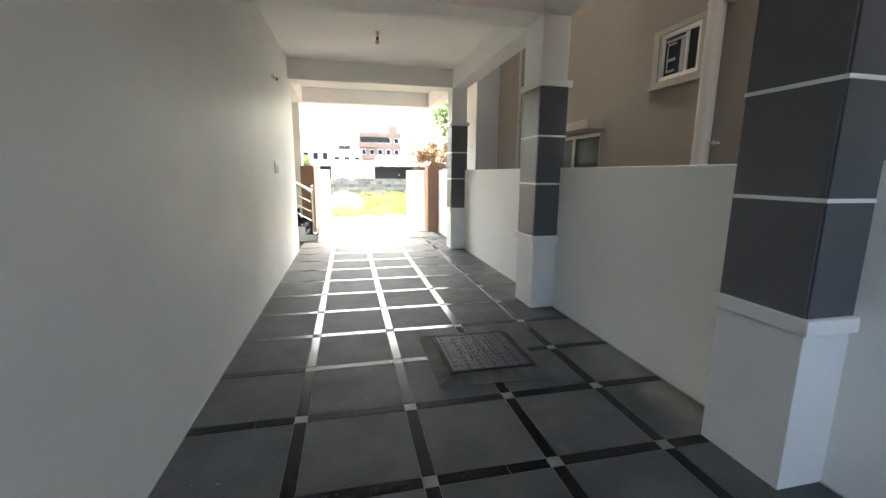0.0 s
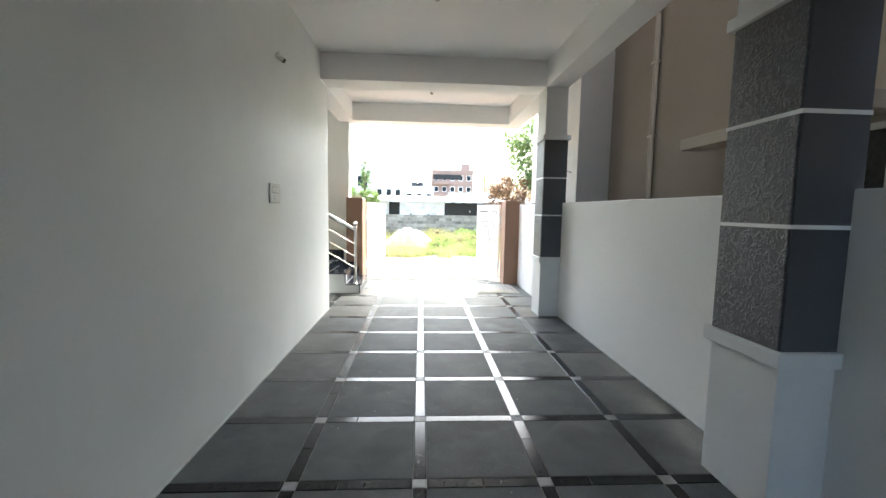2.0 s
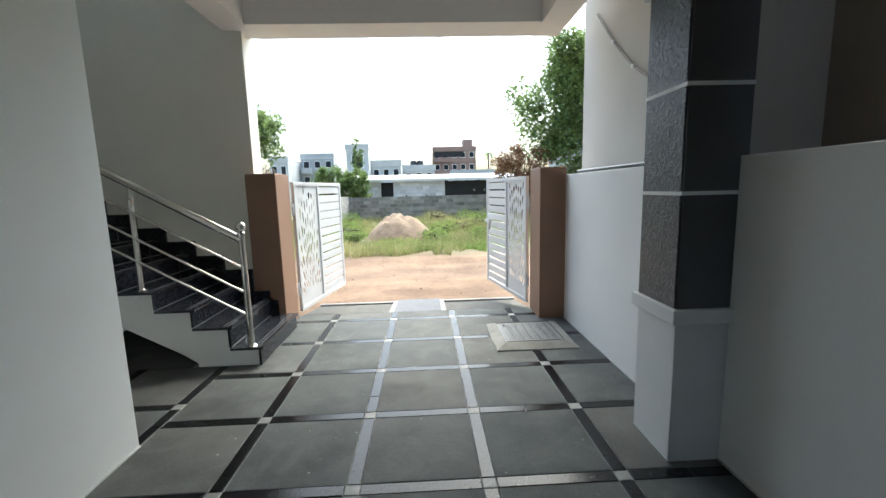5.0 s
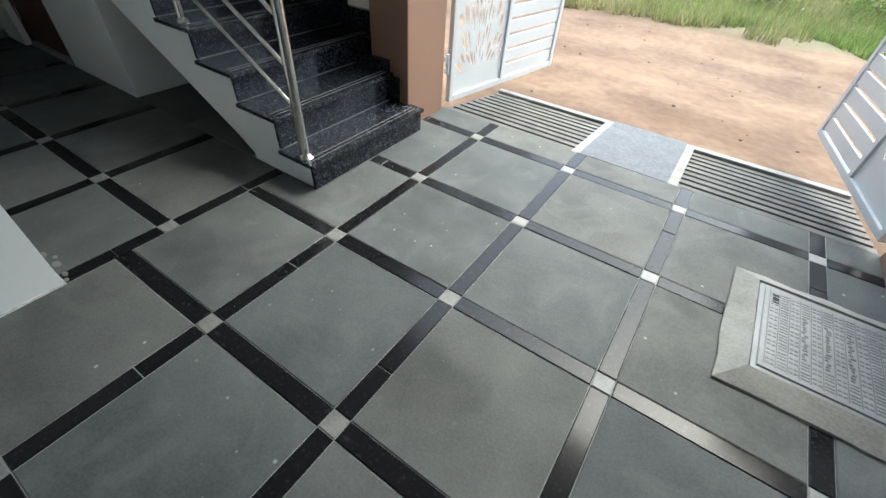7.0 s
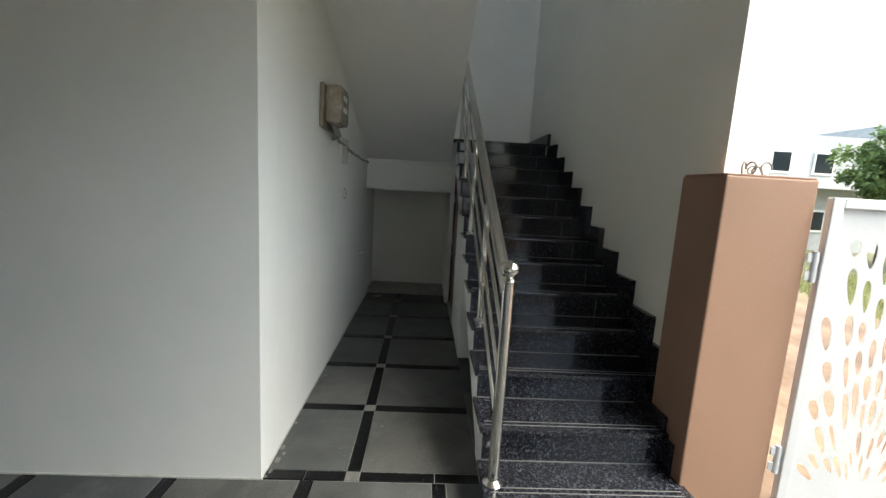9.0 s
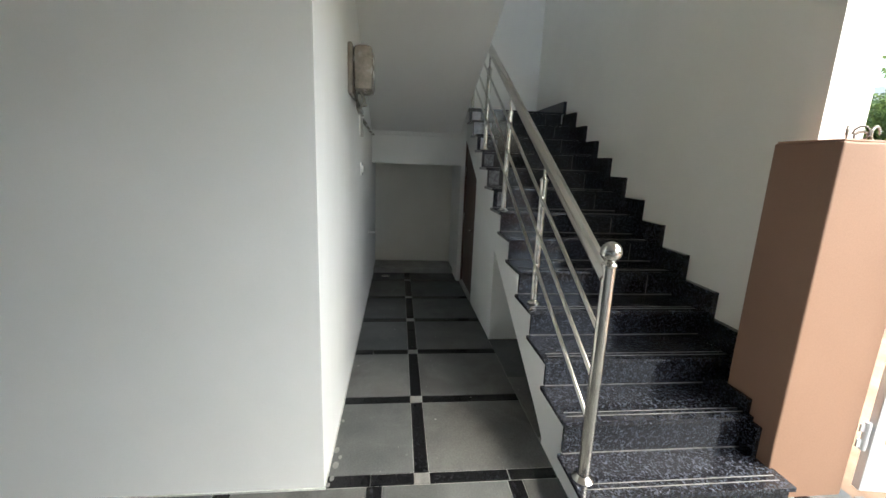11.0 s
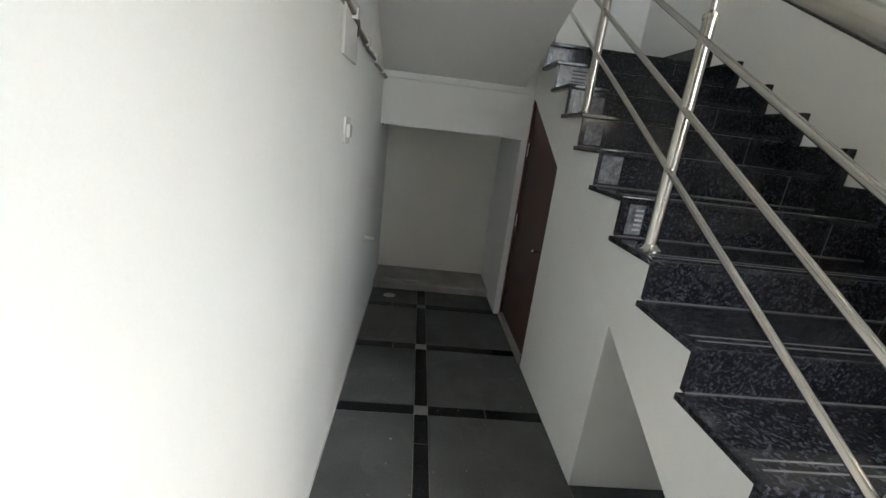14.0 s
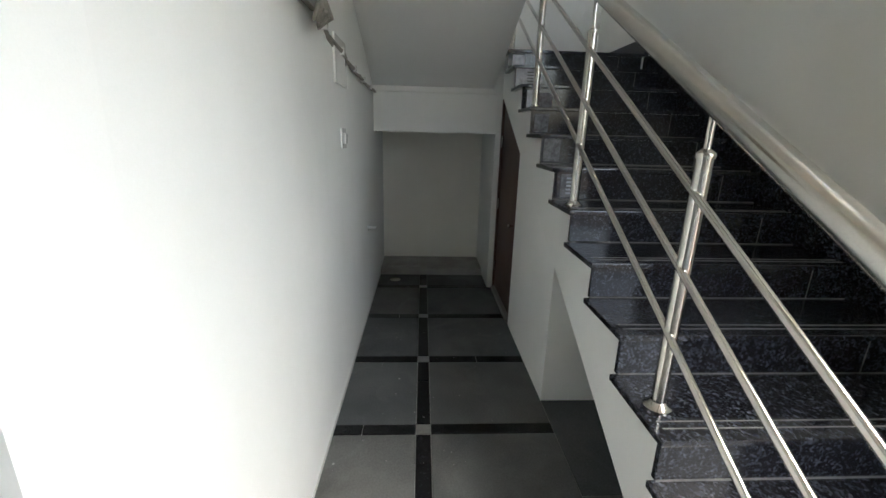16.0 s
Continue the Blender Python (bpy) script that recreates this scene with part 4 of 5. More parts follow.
part("pane", block(XN + 0.02, XN + 0.026, 1.57, 2.0, 2.465, 2.82), GLASS, w1)
for y0, y1, z0, z1 in ((1.75, 1.985, 2.775, 2.80), (1.86, 1.965, 2.745, 2.765), (1.955, 1.97, 2.50, 2.745), (1.86, 1.955, 2.60, 2.625), (1.86, 1.955, 2.50, 2.52), (1.755, 1.80, 2.48, 2.77)):
    part("sticker", block(XN + 0.017, XN + 0.0195, y0, y1, z0, z1), PAPER, w1)

b = bmesh.new()
for a in ((2.97, 4.29, 1.99, 2.03), (2.97, 3.01, 1.10, 1.99), (4.25, 4.29, 1.10, 1.99), (2.97, 4.29, 1.04, 1.10), (3.62, 3.66, 1.10, 1.99)):
    box(b, XN + 0.02, XN + 0.08, *a, bevel=0.003)
w2 = part("window", b, UPVC, house, "dark sliding window with white frame and frosted panes")
part("pane", block(XN + 0.045, XN + 0.05, 3.01, 4.25, 1.10, 1.99), FROSTED, w2, "dark patterned glass")
part("ledge", block(XN - 0.25, XN, 2.88, 4.60, 2.06, 2.165, bevel=0.008), CREAM, house, "projecting plaster sun ledge")

pipe = thing("drain_pipe", (3.34, 1.42, 1.0), "thick grey plastic drain pipe clamped to the wall", "pipe")
part("pipe", tube(bmesh.new(), (3.34, 1.33, -0.2), (3.34, 1.33, 3.02), 0.066, 20), PVC, pipe, "", True)
part("collar", lathe(bmesh.new(), (3.34, 1.33, 3.0), [(0.07, -0.06), (0.076, -0.05), (0.076, 0.0), (0.07, 0.01), (0.08, 0.05), (0.12, 0.16), (0.13, 0.24), (0.12, 0.26)]), PVC, pipe, "", True)
part("branch", tube(bmesh.new(), (3.34, 1.33, 3.2), (3.36, 1.60, 3.42), 0.05, 18), PVC, pipe, "", True)
part("branch", tube(bmesh.new(), (3.34, 1.33, 3.2), (3.34, 1.33, NH), 0.057, 18), PVC, pipe, "", True)
for z in (1.78, 2.90):
    b = tube(bmesh.new(), (3.34, 1.33, z - 0.012), (3.34, 1.33, z + 0.012), 0.071, 20)
    box(b, 3.335, XN, 1.22, 1.27, z - 0.008, z + 0.008)
    tube(b, (3.36, 1.225, z - 0.02), (3.36, 1.225, z + 0.025), 0.008, 8)
    part("clamp", b, PVC, pipe, "", True)
thin = thing("thin_pipe", (3.38, 5.52, -0.2), "thin beige conduit pipes on the neighbouring wall", "pipe")
for dy, r in ((0.0, 0.018), (0.06, 0.011)):
    part("pipe", tube(bmesh.new(), (3.395, 5.50 + dy, -0.2), (3.395, 5.50 + dy, NH), r, 12), PVC, thin, "", True)
for z in (2.35, 3.2):
    part("clip", block(3.37, XN, 5.46, 5.58, z, z + 0.03), PVC, thin)
vent = thing("wall_bracket", (3.40, 2.25, 3.4), "small weathered plaster outlet on the neighbouring wall", "outlet")
part("spout", block(3.22, XN, 2.12, 2.34, 3.40, 3.47, bevel=0.01), CREAM, vent)
strip = solid("black_pipe", tube(bmesh.new(), (2.665, 6.62, 1.594), (2.665, 8.50, 1.594), 0.02, 10), BLACK, "black plastic pipe lying along the boundary wall", "pipe")
solid("gap_cap", block(2.71, 2.94, 6.66, 8.65, 1.50, 1.572), CONCRETE, "cement fill between boundary wall and house", "wall", "structure")
hang = thing("hanging_cable", (2.93, 7.0, 2.2), "grey cable drooping down the neighbouring wall", "cable")
pts = [Vector((2.925, 8.75 - 1.9 * u, 3.2 - 1.15 * u - 0.25 * math.sin(math.pi * u))) for u in [k / 14 for k in range(15)]]
part("wire", cord(bmesh.new(), pts, 0.011), WIRE, hang)
for k in (3, 6, 9):
    part("tie", block(2.905, 2.939, pts[k].y - 0.012, pts[k].y + 0.012, pts[k].z - 0.016, pts[k].z + 0.016), PLASTIC, hang)
stub = thing("wire_bundle", (-0.60, 8.86, 1.66), "loose twisted wires standing on the gate pillar", "wire")
rng = random.Random(5)
for k in range(5):
    a, r = rng.uniform(0, 3.14), rng.uniform(0.025, 0.05)
    cx, cy = -0.58 + rng.uniform(-0.05, 0.05), 8.84 + rng.uniform(-0.05, 0.05)
    p = [Vector((cx + r * math.cos(6.283 * j / 9) * math.cos(a), cy + r * math.cos(6.283 * j / 9) * math.sin(a), 1.663 + r * 0.7 * (1 + math.sin(6.283 * j / 9)))) for j in range(8)]
    part("wire", cord(bmesh.new(), p, 0.0045), WIRE, stub)

# ---- ground and plot across the track ----
xs = sorted({-700, -300, -120, -60, -30, -18, *[round(-12 + 0.25 * k, 2) for k in range(105)], 20, 35, 70, 140, 320, 700})
ys = sorted({-300, -100, -40, -10, 5, 8.5, *[round(9.25 + 0.25 * k, 2) for k in range(92)], 34, 38, 45, 60, 90, 150, 300, 700, 1500})


def lift(x, y):
    g = -0.205
    if y > 9.2:
        near = min(1, (y - 9.2) / 1.2)
        g += near * (0.035 * noise.noise((x * 0.5, y * 0.5, 0)) + 0.02 * noise.noise((x * 1.7, y * 1.3, 4)))
        if 13.5 < y < 27:
            g += 0.06 * noise.noise((x * 0.6, y * 0.6, 9)) + 0.04
    return g


b = bmesh.new()
grid = [[b.verts.new((x, y, lift(x, y))) for x in xs] for y in ys]
for j in range(len(ys) - 1):
    for i in range(len(xs) - 1):
        b.faces.new((grid[j][i], grid[j][i + 1], grid[j + 1][i + 1], grid[j + 1][i]))
ground = solid("ground", b, EARTH, "reddish bare earth track and scrubby vacant plot", "ground", "structure", True, at=(0, 0, 0))

b = bmesh.new()
n = 44
rows = []
for j in range(15):
    r = j / 14
    rows.append([b.verts.new((0.18 + r * 1.25 * math.cos(6.2832 * k / n) * (1 + 0.12 * noise.noise((math.cos(6.2832 * k / n) * 1.5, math.sin(6.2832 * k / n) * 1.5, 3))), 18.6 + r * 1.05 * math.sin(6.2832 * k / n), -0.24 + 0.88 * max(0, 1 - r ** 1.9) + (0.13 * noise.noise((r * 3 * math.cos(6.2832 * k / n), r * 2.4 * math.sin(6.2832 * k / n), 7)) + 0.09 * noise.noise((r * 9 * math.cos(6.2832 * k / n), r * 8 * math.sin(6.2832 * k / n), 3))) * (1 - r ** 3))) for k in range(n)])
for p, q in zip(rows[1:], rows[2:]):
    for k in range(n):
        b.faces.new((p[k], p[(k + 1) % n], q[(k + 1) % n], q[k]))
b.faces.new(rows[1])
for v in rows[0]:
    b.verts.remove(v)
solid("sand_mound", b, SAND, "heap of sandy soil in the grass", "soil heap", smooth=True)


def blades(name, mat, label, count, seed, place, height, width):
    """Many thin blades in one mesh; place gives a spot or None."""
    rg = np.random.RandomState(seed)
    vs, fs = [], []
    while len(fs) < count:
        p = place(rg)
        if p is None:
            continue
        x, y, z, s = p
        for _ in range(4):
            a = rg.uniform(0, 6.283)
            h, w = height * s * rg.uniform(0.5, 1.2), width * rg.uniform(0.6, 1.3)
            lx, ly = rg.uniform(-0.5, 0.5, 2) * h
            ox, oy = rg.uniform(-0.05, 0.05, 2)
            dx, dy = math.cos(a) * w, math.sin(a) * w
            i = len(vs)
            vs += [(x + ox - dx, y + oy - dy, z), (x + ox + dx, y + oy + dy, z), (x + ox + lx, y + oy + ly, z + h)]
            fs.append((i, i + 1, i + 2))
    me = bpy.data.meshes.new(name)
    me.from_pydata(vs, [], fs)
    me.materials.append(mat)
    return tagged(new(name, me), label, "grass", kind="stuff")


def in_heap(x, y):
    return ((x - 0.18) / 1.0) ** 2 + ((y - 18.65) / 0.86) ** 2 < 1


def field(rg):
    x, y = rg.uniform(-9, 12), 14.2 + 12.3 * rg.uniform(0, 1) ** 1.3
    d = noise.noise((x * 0.45, y * 0.45, 2)) + 0.5 * noise.noise((x * 1.6, y * 1.6, 5))
    if in_heap(x, y) or d < -0.34 + max(0, 15.6 - y) * 0.45:
        return None
    return x, y, lift(x, y) - 0.01, 0.7 + 0.7 * max(0, d) + max(0, (y - 21) * 0.09)


def verge(rg):
    x, y = rg.uniform(-0.6, 3.4), rg.uniform(14.4, 17.6)
    d = noise.noise((x * 0.8, y * 0.8, 12))
    if in_heap(x, y) or d + 0.35 - abs(y - 16.0) * 0.28 < 0:
        return None
    return x, y, lift(x, y) - 0.01, 0.9 + 0.5 * d


blades("dry_grass", GRASS, "tall dry and green grass on the vacant plot", 76000, 1, field, 0.25, 0.011)
blades("fresh_grass", LUSH, "fresh low green grass beside the track", 16000, 2, verge, 0.14, 0.014)

# ---- block wall and shed across the plot ----
WALLY = 26.6


def block_wall(name, x0, x1, y, z0, courses, mat, label, length=0.40, high=0.2, along="x"):
    t = solid(name, block(x0, x1, y, y + 0.14, z0 - 0.3, z0 + courses * high - 0.01) if along == "x" else block(y, y + 0.14, x0, x1, z0 - 0.3, z0 + courses * high - 0.01), BED, label, "wall", "structure")
    shared = finish(block(-length / 2 + 0.008, length / 2 - 0.008, -0.03, 0.0, 0.008, high - 0.008), "block", mat)
    for c in range(courses):
        x = x0 + (length / 2 if c % 2 else length)
        while x + length / 2 <= x1 + 0.01:
            at = (x, y, z0 + c * high) if along == "x" else (y + 0.14, x, z0 + c * high)
            ob = piece("block", shared, at, t, 0 if along == "x" else radians(90))
            x += length
    return t


block_wall("wall_plot", -3.0, 9.2, WALLY, -0.2, 7, BLOCK, "low grey concrete block wall behind the grass", 0.4, 0.19)
block_wall("wall_plot_side", 18.6, 26.6, -3.14, -0.2, 7, SIDEBLOCK, "pale block wall along the side of the plot", along="y")

shed = thing("long_shed", (1.5, 31.0, -0.2), "long low block shed with dark open bays", "shed")
for x0, x1 in ((-3.6, -1.62), (-0.85, 2.32)):
    w = part("wall", block(x0, x1, 30.0, 30.2, -0.2, 2.0), PALEBLOCK, shed, "whitewashed block wall")
    shared = finish(block(-0.19, 0.19, -0.025, 0.0, 0.008, 0.19), "block", PALEBLOCK)
    for c in range(10):
        x = x0 + (0.2 if c % 2 else 0.4)
        while x + 0.2 <= x1:
            piece("block", shared, (x, 30.0, -0.2 + c * 0.21), w)
            x += 0.4
# shade inside the open bays and doorway, painted as near-black surfaces
part("back_wall", block(-3.6, 8.5, 33.0, 33.2, -0.2, 2.0), NEARBLACK, shed, "back of the bays, near-black for their shade")
part("side_wall", block(-3.6, -3.4, 30.2, 33.0, -0.2, 2.0), PALEBLOCK, shed)
part("dark_sheet", block(2.34, 8.5, 30.1, 30.14, -0.2, 1.95), NEARBLACK, shed, "near-black sheet for the shade in the open bay")
part("dark_sheet", block(-1.62, -0.85, 30.5, 30.54, -0.2, 1.95), NEARBLACK, shed, "near-black sheet for the shade in the doorway")
b = bmesh.new()
vs = [b.verts.new(p) for p in ((-3.9, 29.6, 2.02), (9.0, 29.6, 1.97), (9.0, 33.6, 2.35), (-3.9, 33.6, 2.40), (-3.9, 29.6, 2.16), (9.0, 29.6, 2.10), (9.0, 33.6, 2.48), (-3.9, 33.6, 2.53))]
for f in ((0, 1, 2, 3), (7, 6, 5, 4), (0, 4, 5, 1), (1, 5, 6, 2), (2, 6, 7, 3), (3, 7, 4, 0)):
    b.faces.new([vs[i] for i in f])
part("roof", b, SHEET, shed, "pale sheet roof")
for x, z in ((-0.1, 1.02), (1.15, 1.0), (4.1, 1.3), (4.75, 1.3)):
    part("bracket", block(x, x + 0.09, 29.95, 30.1, z, z + 0.14), NEARBLACK if x < 2 else INSET, shed)


# ---- houses in the distance ----
def far_house(x0, x1, y, h, storeys, mat, label, bays, name="apartment_house", balcony=True, z0=-0.2):
    t = thing(name, ((x0 + x1) / 2, y + 4, z0), label, "house")
    part("wall", block(x0, x1, y, y + 9, z0, z0 + h), mat, t)
    part("parapet", block(x0 - 0.1, x1 + 0.1, y - 0.1, y + 0.15, z0 + h, z0 + h + 0.6), mat, t)
    part("roof", block(x0, x1, y + 0.15, y + 9, z0 + h, z0 + h + 0.15), GREYWALL, t)
    sh = h / storeys
    bw = (x1 - x0) / bays
    for s in range(storeys):
        part("floor_band", block(x0 - 0.12, x1 + 0.12, y - 0.12, y, z0 + (s + 1) * sh - 0.25, z0 + (s + 1) * sh), OFFWHITE if mat is not BRICKRED else BRICKRED, t)
        for k in range(bays):
            cx = x0 + (k + 0.5) * bw
            zz = z0 + s * sh
            w = part("window", block(cx - bw * 0.28, cx + bw * 0.28, y - 0.05, y + 0.02, zz + sh * 0.3, zz + sh * 0.78), UPVC, t)
            part("pane", block(cx - bw * 0.24, cx + bw * 0.24, y - 0.07, y - 0.05, zz + sh * 0.34, zz + sh * 0.74), GLASS, w)
        if balcony and s:
            part("balcony", block(x0 + 0.2, x0 + bw * max(1, bays // 2), y - 1.0, y - 0.12, z0 + s * sh - 0.1, z0 + s * sh + 0.7), mat, t)
    return t


bb = far_house(2.95, 11.7, 90, 9.6, 4, BRICKRED, "unfinished four-storey red brick apartment house", 5)
part("stair_tower", block(9.4, 11.3, 92, 96, 9.4, 11.6), BRICKRED, bb)
# a near-black panel stands in for shade inside the open storey
part("open_terrace", block(3.2, 9.2, 89.9, 90.0, 8.0, 9.0), NEARBLACK, bb, "near-black panel for the shade in the open top storey")
far_house(-17.9, -12.9, 70, 7.0, 3, GREYWALL, "grey three-storey house with balconies", 3)
far_house(-9.1, -6.2, 60, 7.2, 2, OFFWHITE, "narrow white two-storey house", 1)
far_house(-6.15, -2.1, 62, 5.2, 2, OFFWHITE, "white house with a roof terrace", 3)
far_house(-2.0, 2.6, 66, 4.7, 2, OFFWHITE, "low white house with a flat roof", 3)
far_house(-20.5, -18.0, 64, 6.2, 2, OFFWHITE, "white house with blue shade", 2)
far_house(5.5, 13.0, 75, 4.2, 1, GREYWALL, "long grey house behind the shed", 4, balcony=False)
far_house(-32.0, -22.0, 36, 6.6, 2, OFFWHITE, "white two-storey house across the track", 4)
side_house = far_house(-26, -15.0, 18.0, 4.5, 2, GREYWALL, "pale two-storey house beside the vacant plot", 4)
far_house(14.5, 24.0, 40, 6.2, 2, GREYWALL, "grey house behind the trees", 4)
for y in (19.2, 21.0, 22.8, 24.8):
    for z in (0.6, 2.9):
        w = part("window", block(-15.0, -14.95, y, y + 0.9, z, z + 0.9), UPVC, side_house)
        part("pane", block(-14.95, -14.94, y + 0.08, y + 0.82, z + 0.08, z + 0.82), GLASS, w)
part("sun_ledge", block(-15.0, -14.4, 18.5, 26.5, 2.35, 2.45), OFFWHITE, side_house)
tank = thing("water_tank", (0.0, 68, 4.5), "dark water tanks on a roof", "water tank")
for x in (-0.5, 0.5):
    part("tank", lathe(bmesh.new(), (x, 68, 4.5), [(0.5, 0), (0.5, 1.1), (0.42, 1.3), (0.18, 1.4)], 14), BLACK, tank, "", True)


# ---- trees ----
def tree(name, x, y, trunk_h, centre_z, rx, rz, leaves, mat, label, seed, leaf=0.09, limbs=9, lean=0.0):
    rg = random.Random(seed)
    t = thing(name, (x, y, -0.22), label, "tree")
    b = bmesh.new()
    top = Vector((x + lean, y, trunk_h))
    cord(b, [Vector((x, y, -0.3)), Vector((x + lean * 0.4 + 0.05, y, trunk_h * 0.5)), top], 0.10, 9)
    ends = []
    for k in range(limbs):
        a = 6.283 * k / limbs + rg.uniform(-0.3, 0.3)
        e = Vector((x + lean + rx * 0.68 * math.cos(a) * rg.uniform(0.5, 1), y + rx * 0.68 * math.sin(a) * rg.uniform(0.5, 1), centre_z + rz * rg.uniform(-0.35, 0.7)))
        m = top.lerp(e, 0.5) + Vector((0, 0, 0.15 * rz))
        tube(b, top, m, 0.055, 7, 0.04)
        tube(b, m, e, 0.04, 6, 0.012)
        ends += [e, m]
    part("trunk", b, BARK, t, "grey-brown trunk and limbs", True)
    clumps = []
    for k in range(60):
        a, u = rg.uniform(0, 6.283), rg.uniform(-1, 1)
        r = rg.uniform(0.45, 1.0) * math.sqrt(1 - u * u * 0.85)
        clumps.append((Vector((x + lean + rx * r * math.cos(a), y + rx * r * math.sin(a), centre_z + rz * u)), rg.uniform(0.14, 0.30) * rx))
    clumps += [(e, 0.24 * rx) for e in ends]
    vs, fs = [], []
    for k in range(leaves):
        c, s = clumps[k % len(clumps)]
        d = Vector((rg.gauss(0, 1), rg.gauss(0, 1), rg.gauss(0, 0.75)))
        p = c + d.normalized() * s * rg.uniform(0.25, 1.0) ** 0.6
        q = Euler((rg.uniform(-1, 1), rg.uniform(-1, 1), rg.uniform(0, 6.28))).to_matrix()
        L, W = leaf * rg.uniform(0.7, 1.3), leaf * 0.45
        i = len(vs)
        vs += [tuple(p + q @ Vector(v)) for v in ((-L, 0, 0), (0, -W, 0.02), (L, 0, 0), (0, W, 0.02))]
        fs.append((i, i + 1, i + 2, i + 3))
    me = bpy.data.meshes.new("crown")
    me.from_pydata([tuple(Vector(v) - BASE[t.name]) for v in vs], [], fs)
    me.materials.append(mat)
    ob = new("crown", me)
    ob.parent = t
    return t


tree("shade_tree", -9.1, 24.5, 2.2, 4.3, 3.0, 2.1, 20000, LEAF, "large leafy green tree beside the plot", 11, 0.13)
tree("shade_tree", -11.6, 22.4, 1.6, 3.0, 1.5, 1.2, 7000, LEAF, "leafy green tree behind the gate", 12, 0.10)
tree("shade_tree", 9.4, 24.0, 2.4, 5.2, 4.1, 3.0, 30000, LEAF, "tall leafy green tree behind the boundary wall", 13, 0.13)
tree("shrub", 5.9, 24.5, 0.9, 2.35, 1.5, 1.1, 6000, LEAFRED, "rusty-brown shrub beside the green tree", 14, 0.07)
tree("bush", -2.75, 28.2, 0.7, 1.75, 0.85, 0.85, 4600, BUSHLEAF, "bright green bush between the block wall and the shed", 15, 0.085)
tree("bush", -4.3, 28.3, 0.8, 1.95, 1.25, 0.8, 6000, LEAF, "dark green bush behind the block wall", 16, 0.07)
for n, (x, y, z, r, h, q, mat) in enumerate(((-1.75, 19.2, 0.12, 0.55, 0.34, 1100, LUSH), (1.75, 19.4, 0.12, 0.5, 0.3, 1000, LUSH), (2.5, 20.6, 0.15, 0.6, 0.36, 1200, GRASS), (-2.3, 21.2, 0.15, 0.6, 0.4, 1200, LUSH),
                                             (3.5, 22.4, 0.2, 0.7, 0.4, 1300, LUSH), (1.35, 17.4, 0.06, 0.42, 0.2, 800, LUSH), (-1.2, 17.5, 0.05, 0.4, 0.2, 800, LUSH), (-2.5, 17.0, 0.1, 0.5, 0.3, 1000, LUSH),
                                             (4.2, 19.0, 0.12, 0.6, 0.32, 1100, GRASS), (-2.5, 23.6, 0.25, 0.55, 0.5, 1200, LEAF), (1.6, 25.6, 0.15, 0.8, 0.35, 1300, GRASS), (3.9, 25.3, 0.2, 1.0, 0.42, 1800, LUSH), (3.0, 17.8, 0.06, 0.5, 0.2, 900, LUSH))):
    tree("weed_bush", x, y, 0.03, z * 0.5, r * 1.25, h * 0.6, int(q * 0.6), mat, "low leafy weeds in the vacant plot", 40 + n, 0.045, 5)
tree("creeper_pole", -5.3, 45, 4.0, 4.6, 0.6, 1.8, 1200, LEAF, "pole overgrown with creeper", 19, 0.12, 4)

palm = thing("palm_tree", (12.7, 80, -0.2), "slender palm in the distance", "tree")
part("trunk", tube(bmesh.new(), (12.7, 80, -0.2), (12.8, 80, 7.6), 0.16, 8, 0.11), BARK, palm, "", True)
b = bmesh.new()
for k in range(16):
    a = 6.283 * k / 16
    prev = None
    for j in range(7):
        u = j / 6
        r, z = 1.5 * u, 7.6 + 0.9 * u - 1.9 * u * u * (0.6 + 0.4 * (k % 3))
        w = 0.16 * (1 - u) + 0.02
        c = Vector((12.8 + r * math.cos(a), 80 + r * math.sin(a), z))
        s = Vector((-math.sin(a), math.cos(a), 0)) * w
        cur = (b.verts.new(c - s), b.verts.new(c + s))
        if prev:
            b.faces.new((prev[0], prev[1], cur[1], cur[0]))
        prev = cur
part("fronds", b, LEAF, palm)

pole = thing("power_pole", (10.9, 76, -0.2), "thin electricity pole in the distance", "pole")
part("post", tube(bmesh.new(), (12.9, 78, -0.2), (12.9, 78, 9.4), 0.07, 8), CONCRETE, pole)
wire = solid("overhead_wire", cord(bmesh.new(), [(-8, 24, 7.2), (0, 20, 6.6), (6, 17, 6.5), (14, 13, 6.9)], 0.012), BLACK, "thin overhead cable across the track", "cable")

# scattered stones on the track
rng = random.Random(21)
b = bmesh.new()
for k in range(140):
    x, y = rng.uniform(-5, 7), 10.4 + 5.0 * rng.random()
    s = rng.uniform(0.006, 0.02)
    bmesh.ops.create_icosphere(b, subdivisions=1, radius=s, matrix=Matrix.Translation((x, y, lift(x, y) + s * 0.2)) @ Matrix.Diagonal((1, rng.uniform(0.6, 1.1), 0.6, 1)))
solid("loose_stones", b, EARTH, "loose pebbles scattered over the earth track", "stones", "stuff", at=(0, 0, 0))

# ---- paving pieces ----
CACHE = {}
rng = random.Random(4)


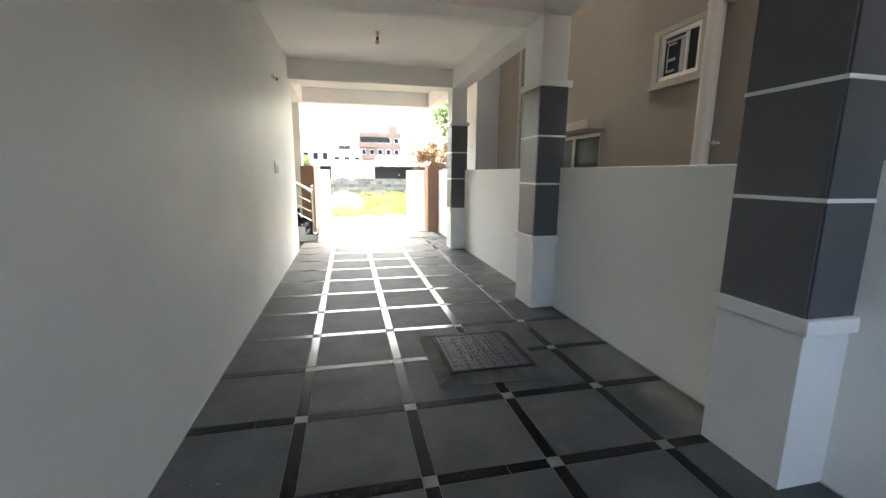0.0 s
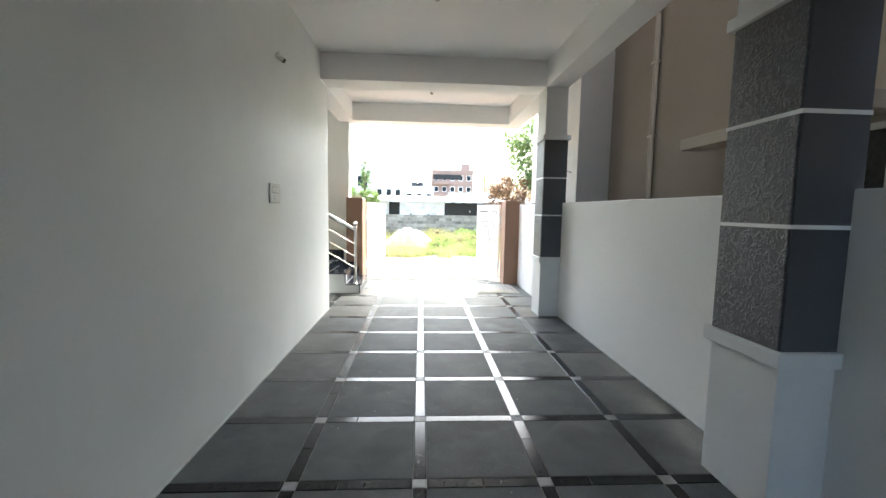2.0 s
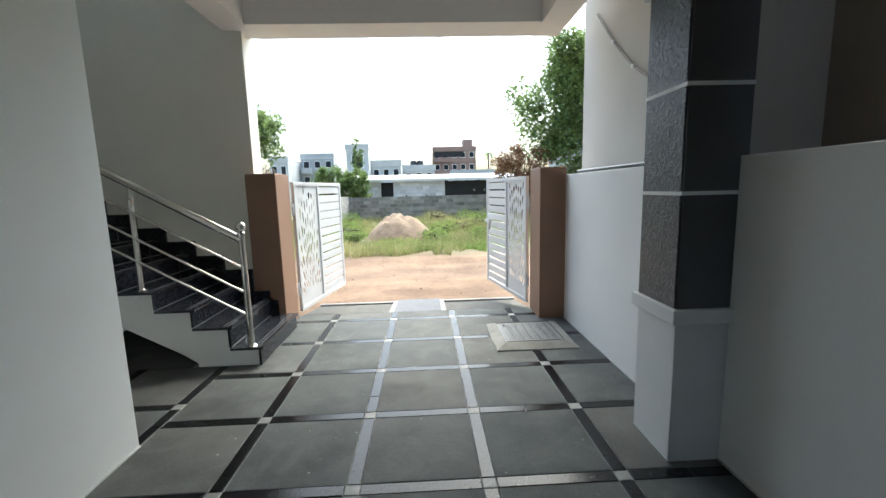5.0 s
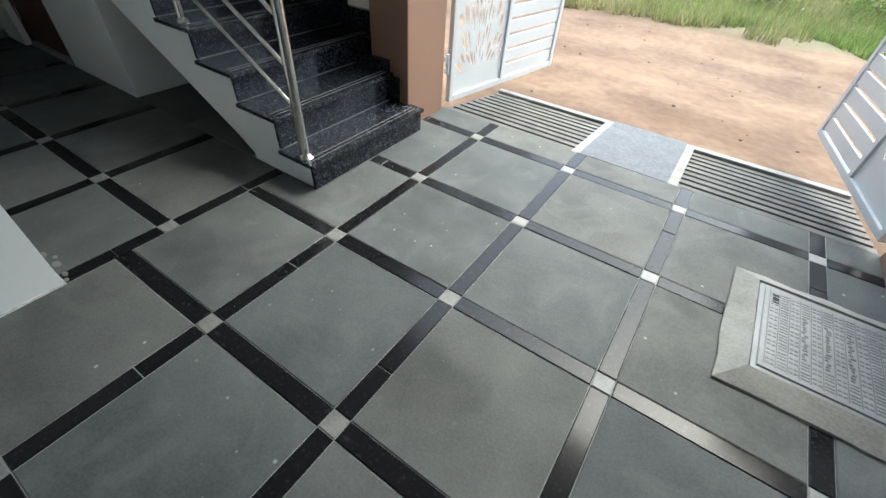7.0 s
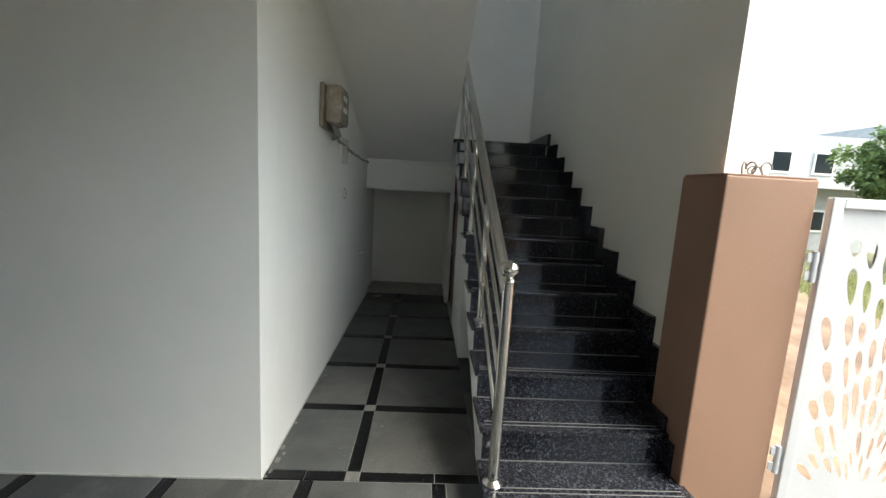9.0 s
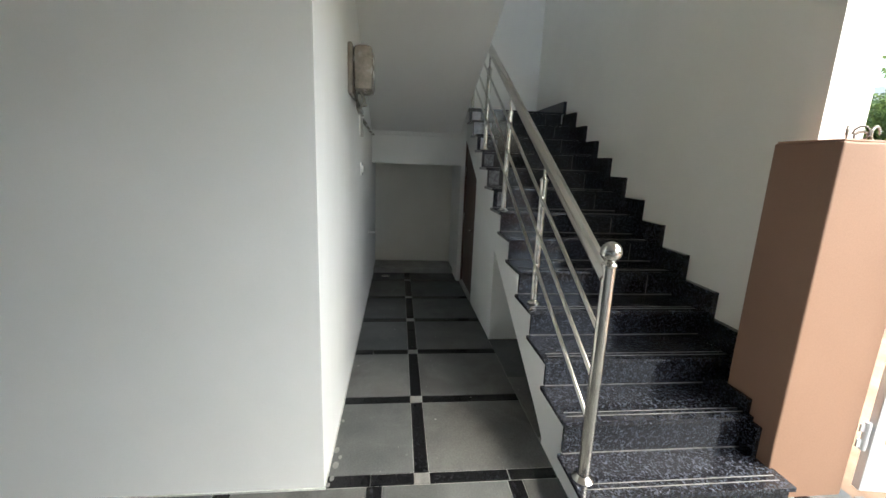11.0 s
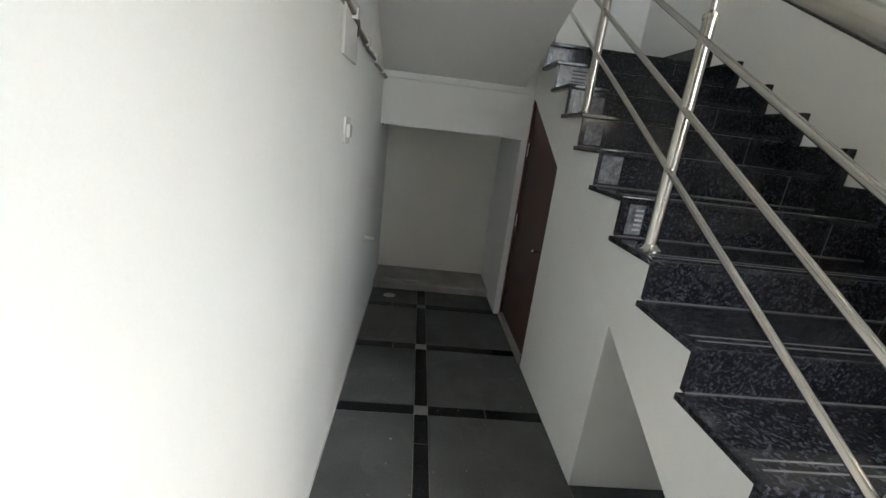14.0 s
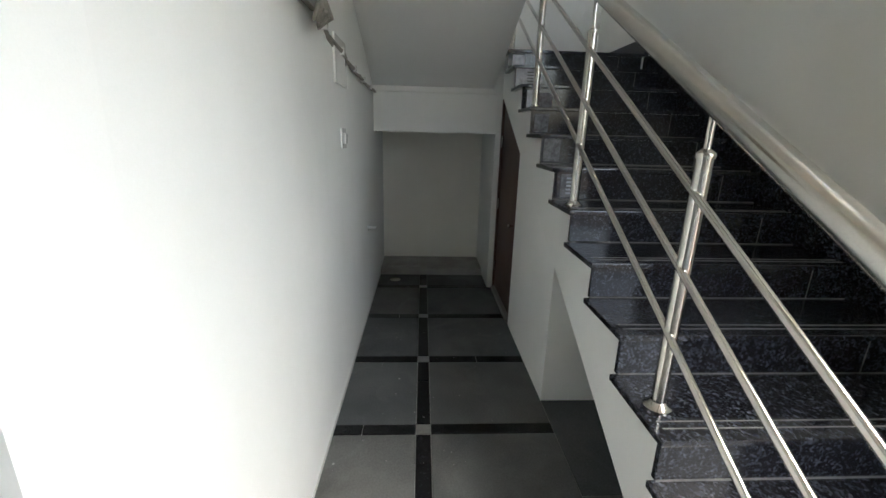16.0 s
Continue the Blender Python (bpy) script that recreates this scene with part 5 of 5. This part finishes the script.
def paver(name, mat, x0, x1, y0, y1, top):
    w, d = round(x1 - x0, 3), round(y1 - y0, 3)
    if w < 0.012 or d < 0.012:
        return
    long = max(w, d)
    if name == "granite_strip" and long > 0.4 and rng.random() < 0.35:
        cut = long * rng.choice((0.35, 0.5, 0.62))
        if w > d:
            paver(name + "_half", mat, x0, x0 + cut, y0, y1, top)
            return paver(name + "_half", mat, x0 + cut, x1, y0, y1, top - 0.0008)
        paver(name + "_half", mat, x0, x1, y0, y0 + cut, top)
        return paver(name + "_half", mat, x0, x1, y0 + cut, y1, top - 0.0008)
    name = name.replace("_half", "")
    key = (name, w, d)
    if key not in CACHE:
        b = bmesh.new()
        g = 0.0035
        o = [(-w / 2 + 0.0015, -d / 2 + 0.0015), (w / 2 - 0.0015, -d / 2 + 0.0015), (w / 2 - 0.0015, d / 2 - 0.0015), (-w / 2 + 0.0015, d / 2 - 0.0015)]
        i = [(x * (1 - 2 * g / w), y * (1 - 2 * g / d)) for x, y in o]
        lo = [b.verts.new((x, y, -0.02)) for x, y in o]
        mi = [b.verts.new((x, y, -0.003)) for x, y in o]
        hi = [b.verts.new((x, y, 0.0)) for x, y in i]
        for p, q in ((lo, mi), (mi, hi)):
            for k in range(4):
                b.faces.new((p[k], p[(k + 1) % 4], q[(k + 1) % 4], q[k]))
        b.faces.new(hi)
        CACHE[key] = finish(b, name, mat)
    ob = piece(name, CACHE[key], ((x0 + x1) / 2, (y0 + y1) / 2, top), floor)
    return ob


def tops():
    return rng.uniform(-0.0012, 0.0012)


H = SW / 2
rows = [j * P for j in range(-8, 14)]
edges_y = [YBACK] + rows + [9.10 + H]
for j in range(len(edges_y) - 1):
    ya = edges_y[j] + (H if j else 0)
    yb = edges_y[j + 1] - H
    if yb - ya < 0.02:
        continue
    for c in range(5):
        xa = XL if c == 0 else (c - 1) * P + H
        xb = c * P - H if c < 4 else XR
        if c == 0:
            xa = XL
        paver("paving_slab", SLAB, xa, xb, ya, yb, tops())
        if c < 4:
            paver("granite_strip", STRIP, c * P - H, c * P + H, ya, yb, tops())
for y in rows:
    for c in range(5):
        xa = XL if c == 0 else (c - 1) * P + H
        if c == 0 and y > YP0:
            xa = -P + H
        xb = c * P - H if c < 4 else XR
        paver("granite_strip", STRIP, xa, xb, y - H, y + H, tops())
        if c < 4:
            paver("stone_inset", INSET, c * P - H, c * P + H, y - H, y + H, tops())
YM = 7.027
paver("granite_strip", STRIP, -P - H, -P + H, YP0, YM - H, tops())
paver("granite_strip", STRIP, -P - H, -P + H, YM + H, YP1, tops())
paver("stone_inset", INSET, -P - H, -P + H, YM - H, YM + H, tops())
cuts = [-k * P for k in range(1, 7)] + [-4.43 - H]
for k in range(len(cuts) - 1):
    xb, xa = cuts[k] - H, cuts[k + 1] + H
    paver("paving_slab", SLAB, xa, xb, YP0, YM - H, tops())
    paver("granite_strip", STRIP, xa, xb, YM - H, YM + H, tops())
    paver("paving_slab", SLAB, xa, xb, YM + H, YP1, tops())
    if k < 5:
        x = cuts[k + 1]
        paver("granite_strip", STRIP, x - H, x + H, YP0, YM - H, tops())
        paver("granite_strip", STRIP, x - H, x + H, YM + H, YP1, tops())
        paver("stone_inset", INSET, x - H, x + H, YM - H, YM + H, tops())
for x0, x1 in ((-2.27, -1.62), (-1.62, -0.95)):
    for y0, y1 in ((YP1, 8.25), (8.25, 8.80)):
        paver("paving_slab", SLAB, x0, x1, y0, y1, tops())

# crumbs of plaster and grit left on the paving
rng = random.Random(31)
b = bmesh.new()
for k in range(170):
    if k % 2:
        x, y = rng.uniform(-0.5, 2.5), rng.uniform(0.5, 9.0)
    else:
        x, y = rng.uniform(-4.3, -0.7), rng.uniform(6.62, 7.66)
    if 1.6 < x < 2.5 and y > 7.6 or 0.85 < x < 1.9 and y < 1.9:
        continue
    s = rng.uniform(0.0018, 0.0055)
    bmesh.ops.create_icosphere(b, subdivisions=1, radius=s, matrix=Matrix.Translation((x, y, s * 0.35)) @ Matrix.Diagonal((1, rng.uniform(0.5, 1.4), 0.5, 1)))
for x, y, r in ((-0.70, 6.595, 0.016), (-0.79, 6.60, 0.022), (-0.845, 6.615, 0.013), (-0.90, 6.59, 0.02), (-0.66, 6.585, 0.012), (-1.15, 6.59, 0.012)):
    bmesh.ops.create_icosphere(b, subdivisions=2, radius=r, matrix=Matrix.Translation((x, y, 0.0005)) @ Matrix.Diagonal((1.2, 0.7, 0.16, 1)))
solid("plaster_grit", b, INSET, "crumbs of pale plaster on the paving", "grit", "stuff", at=(0, 0, 0))
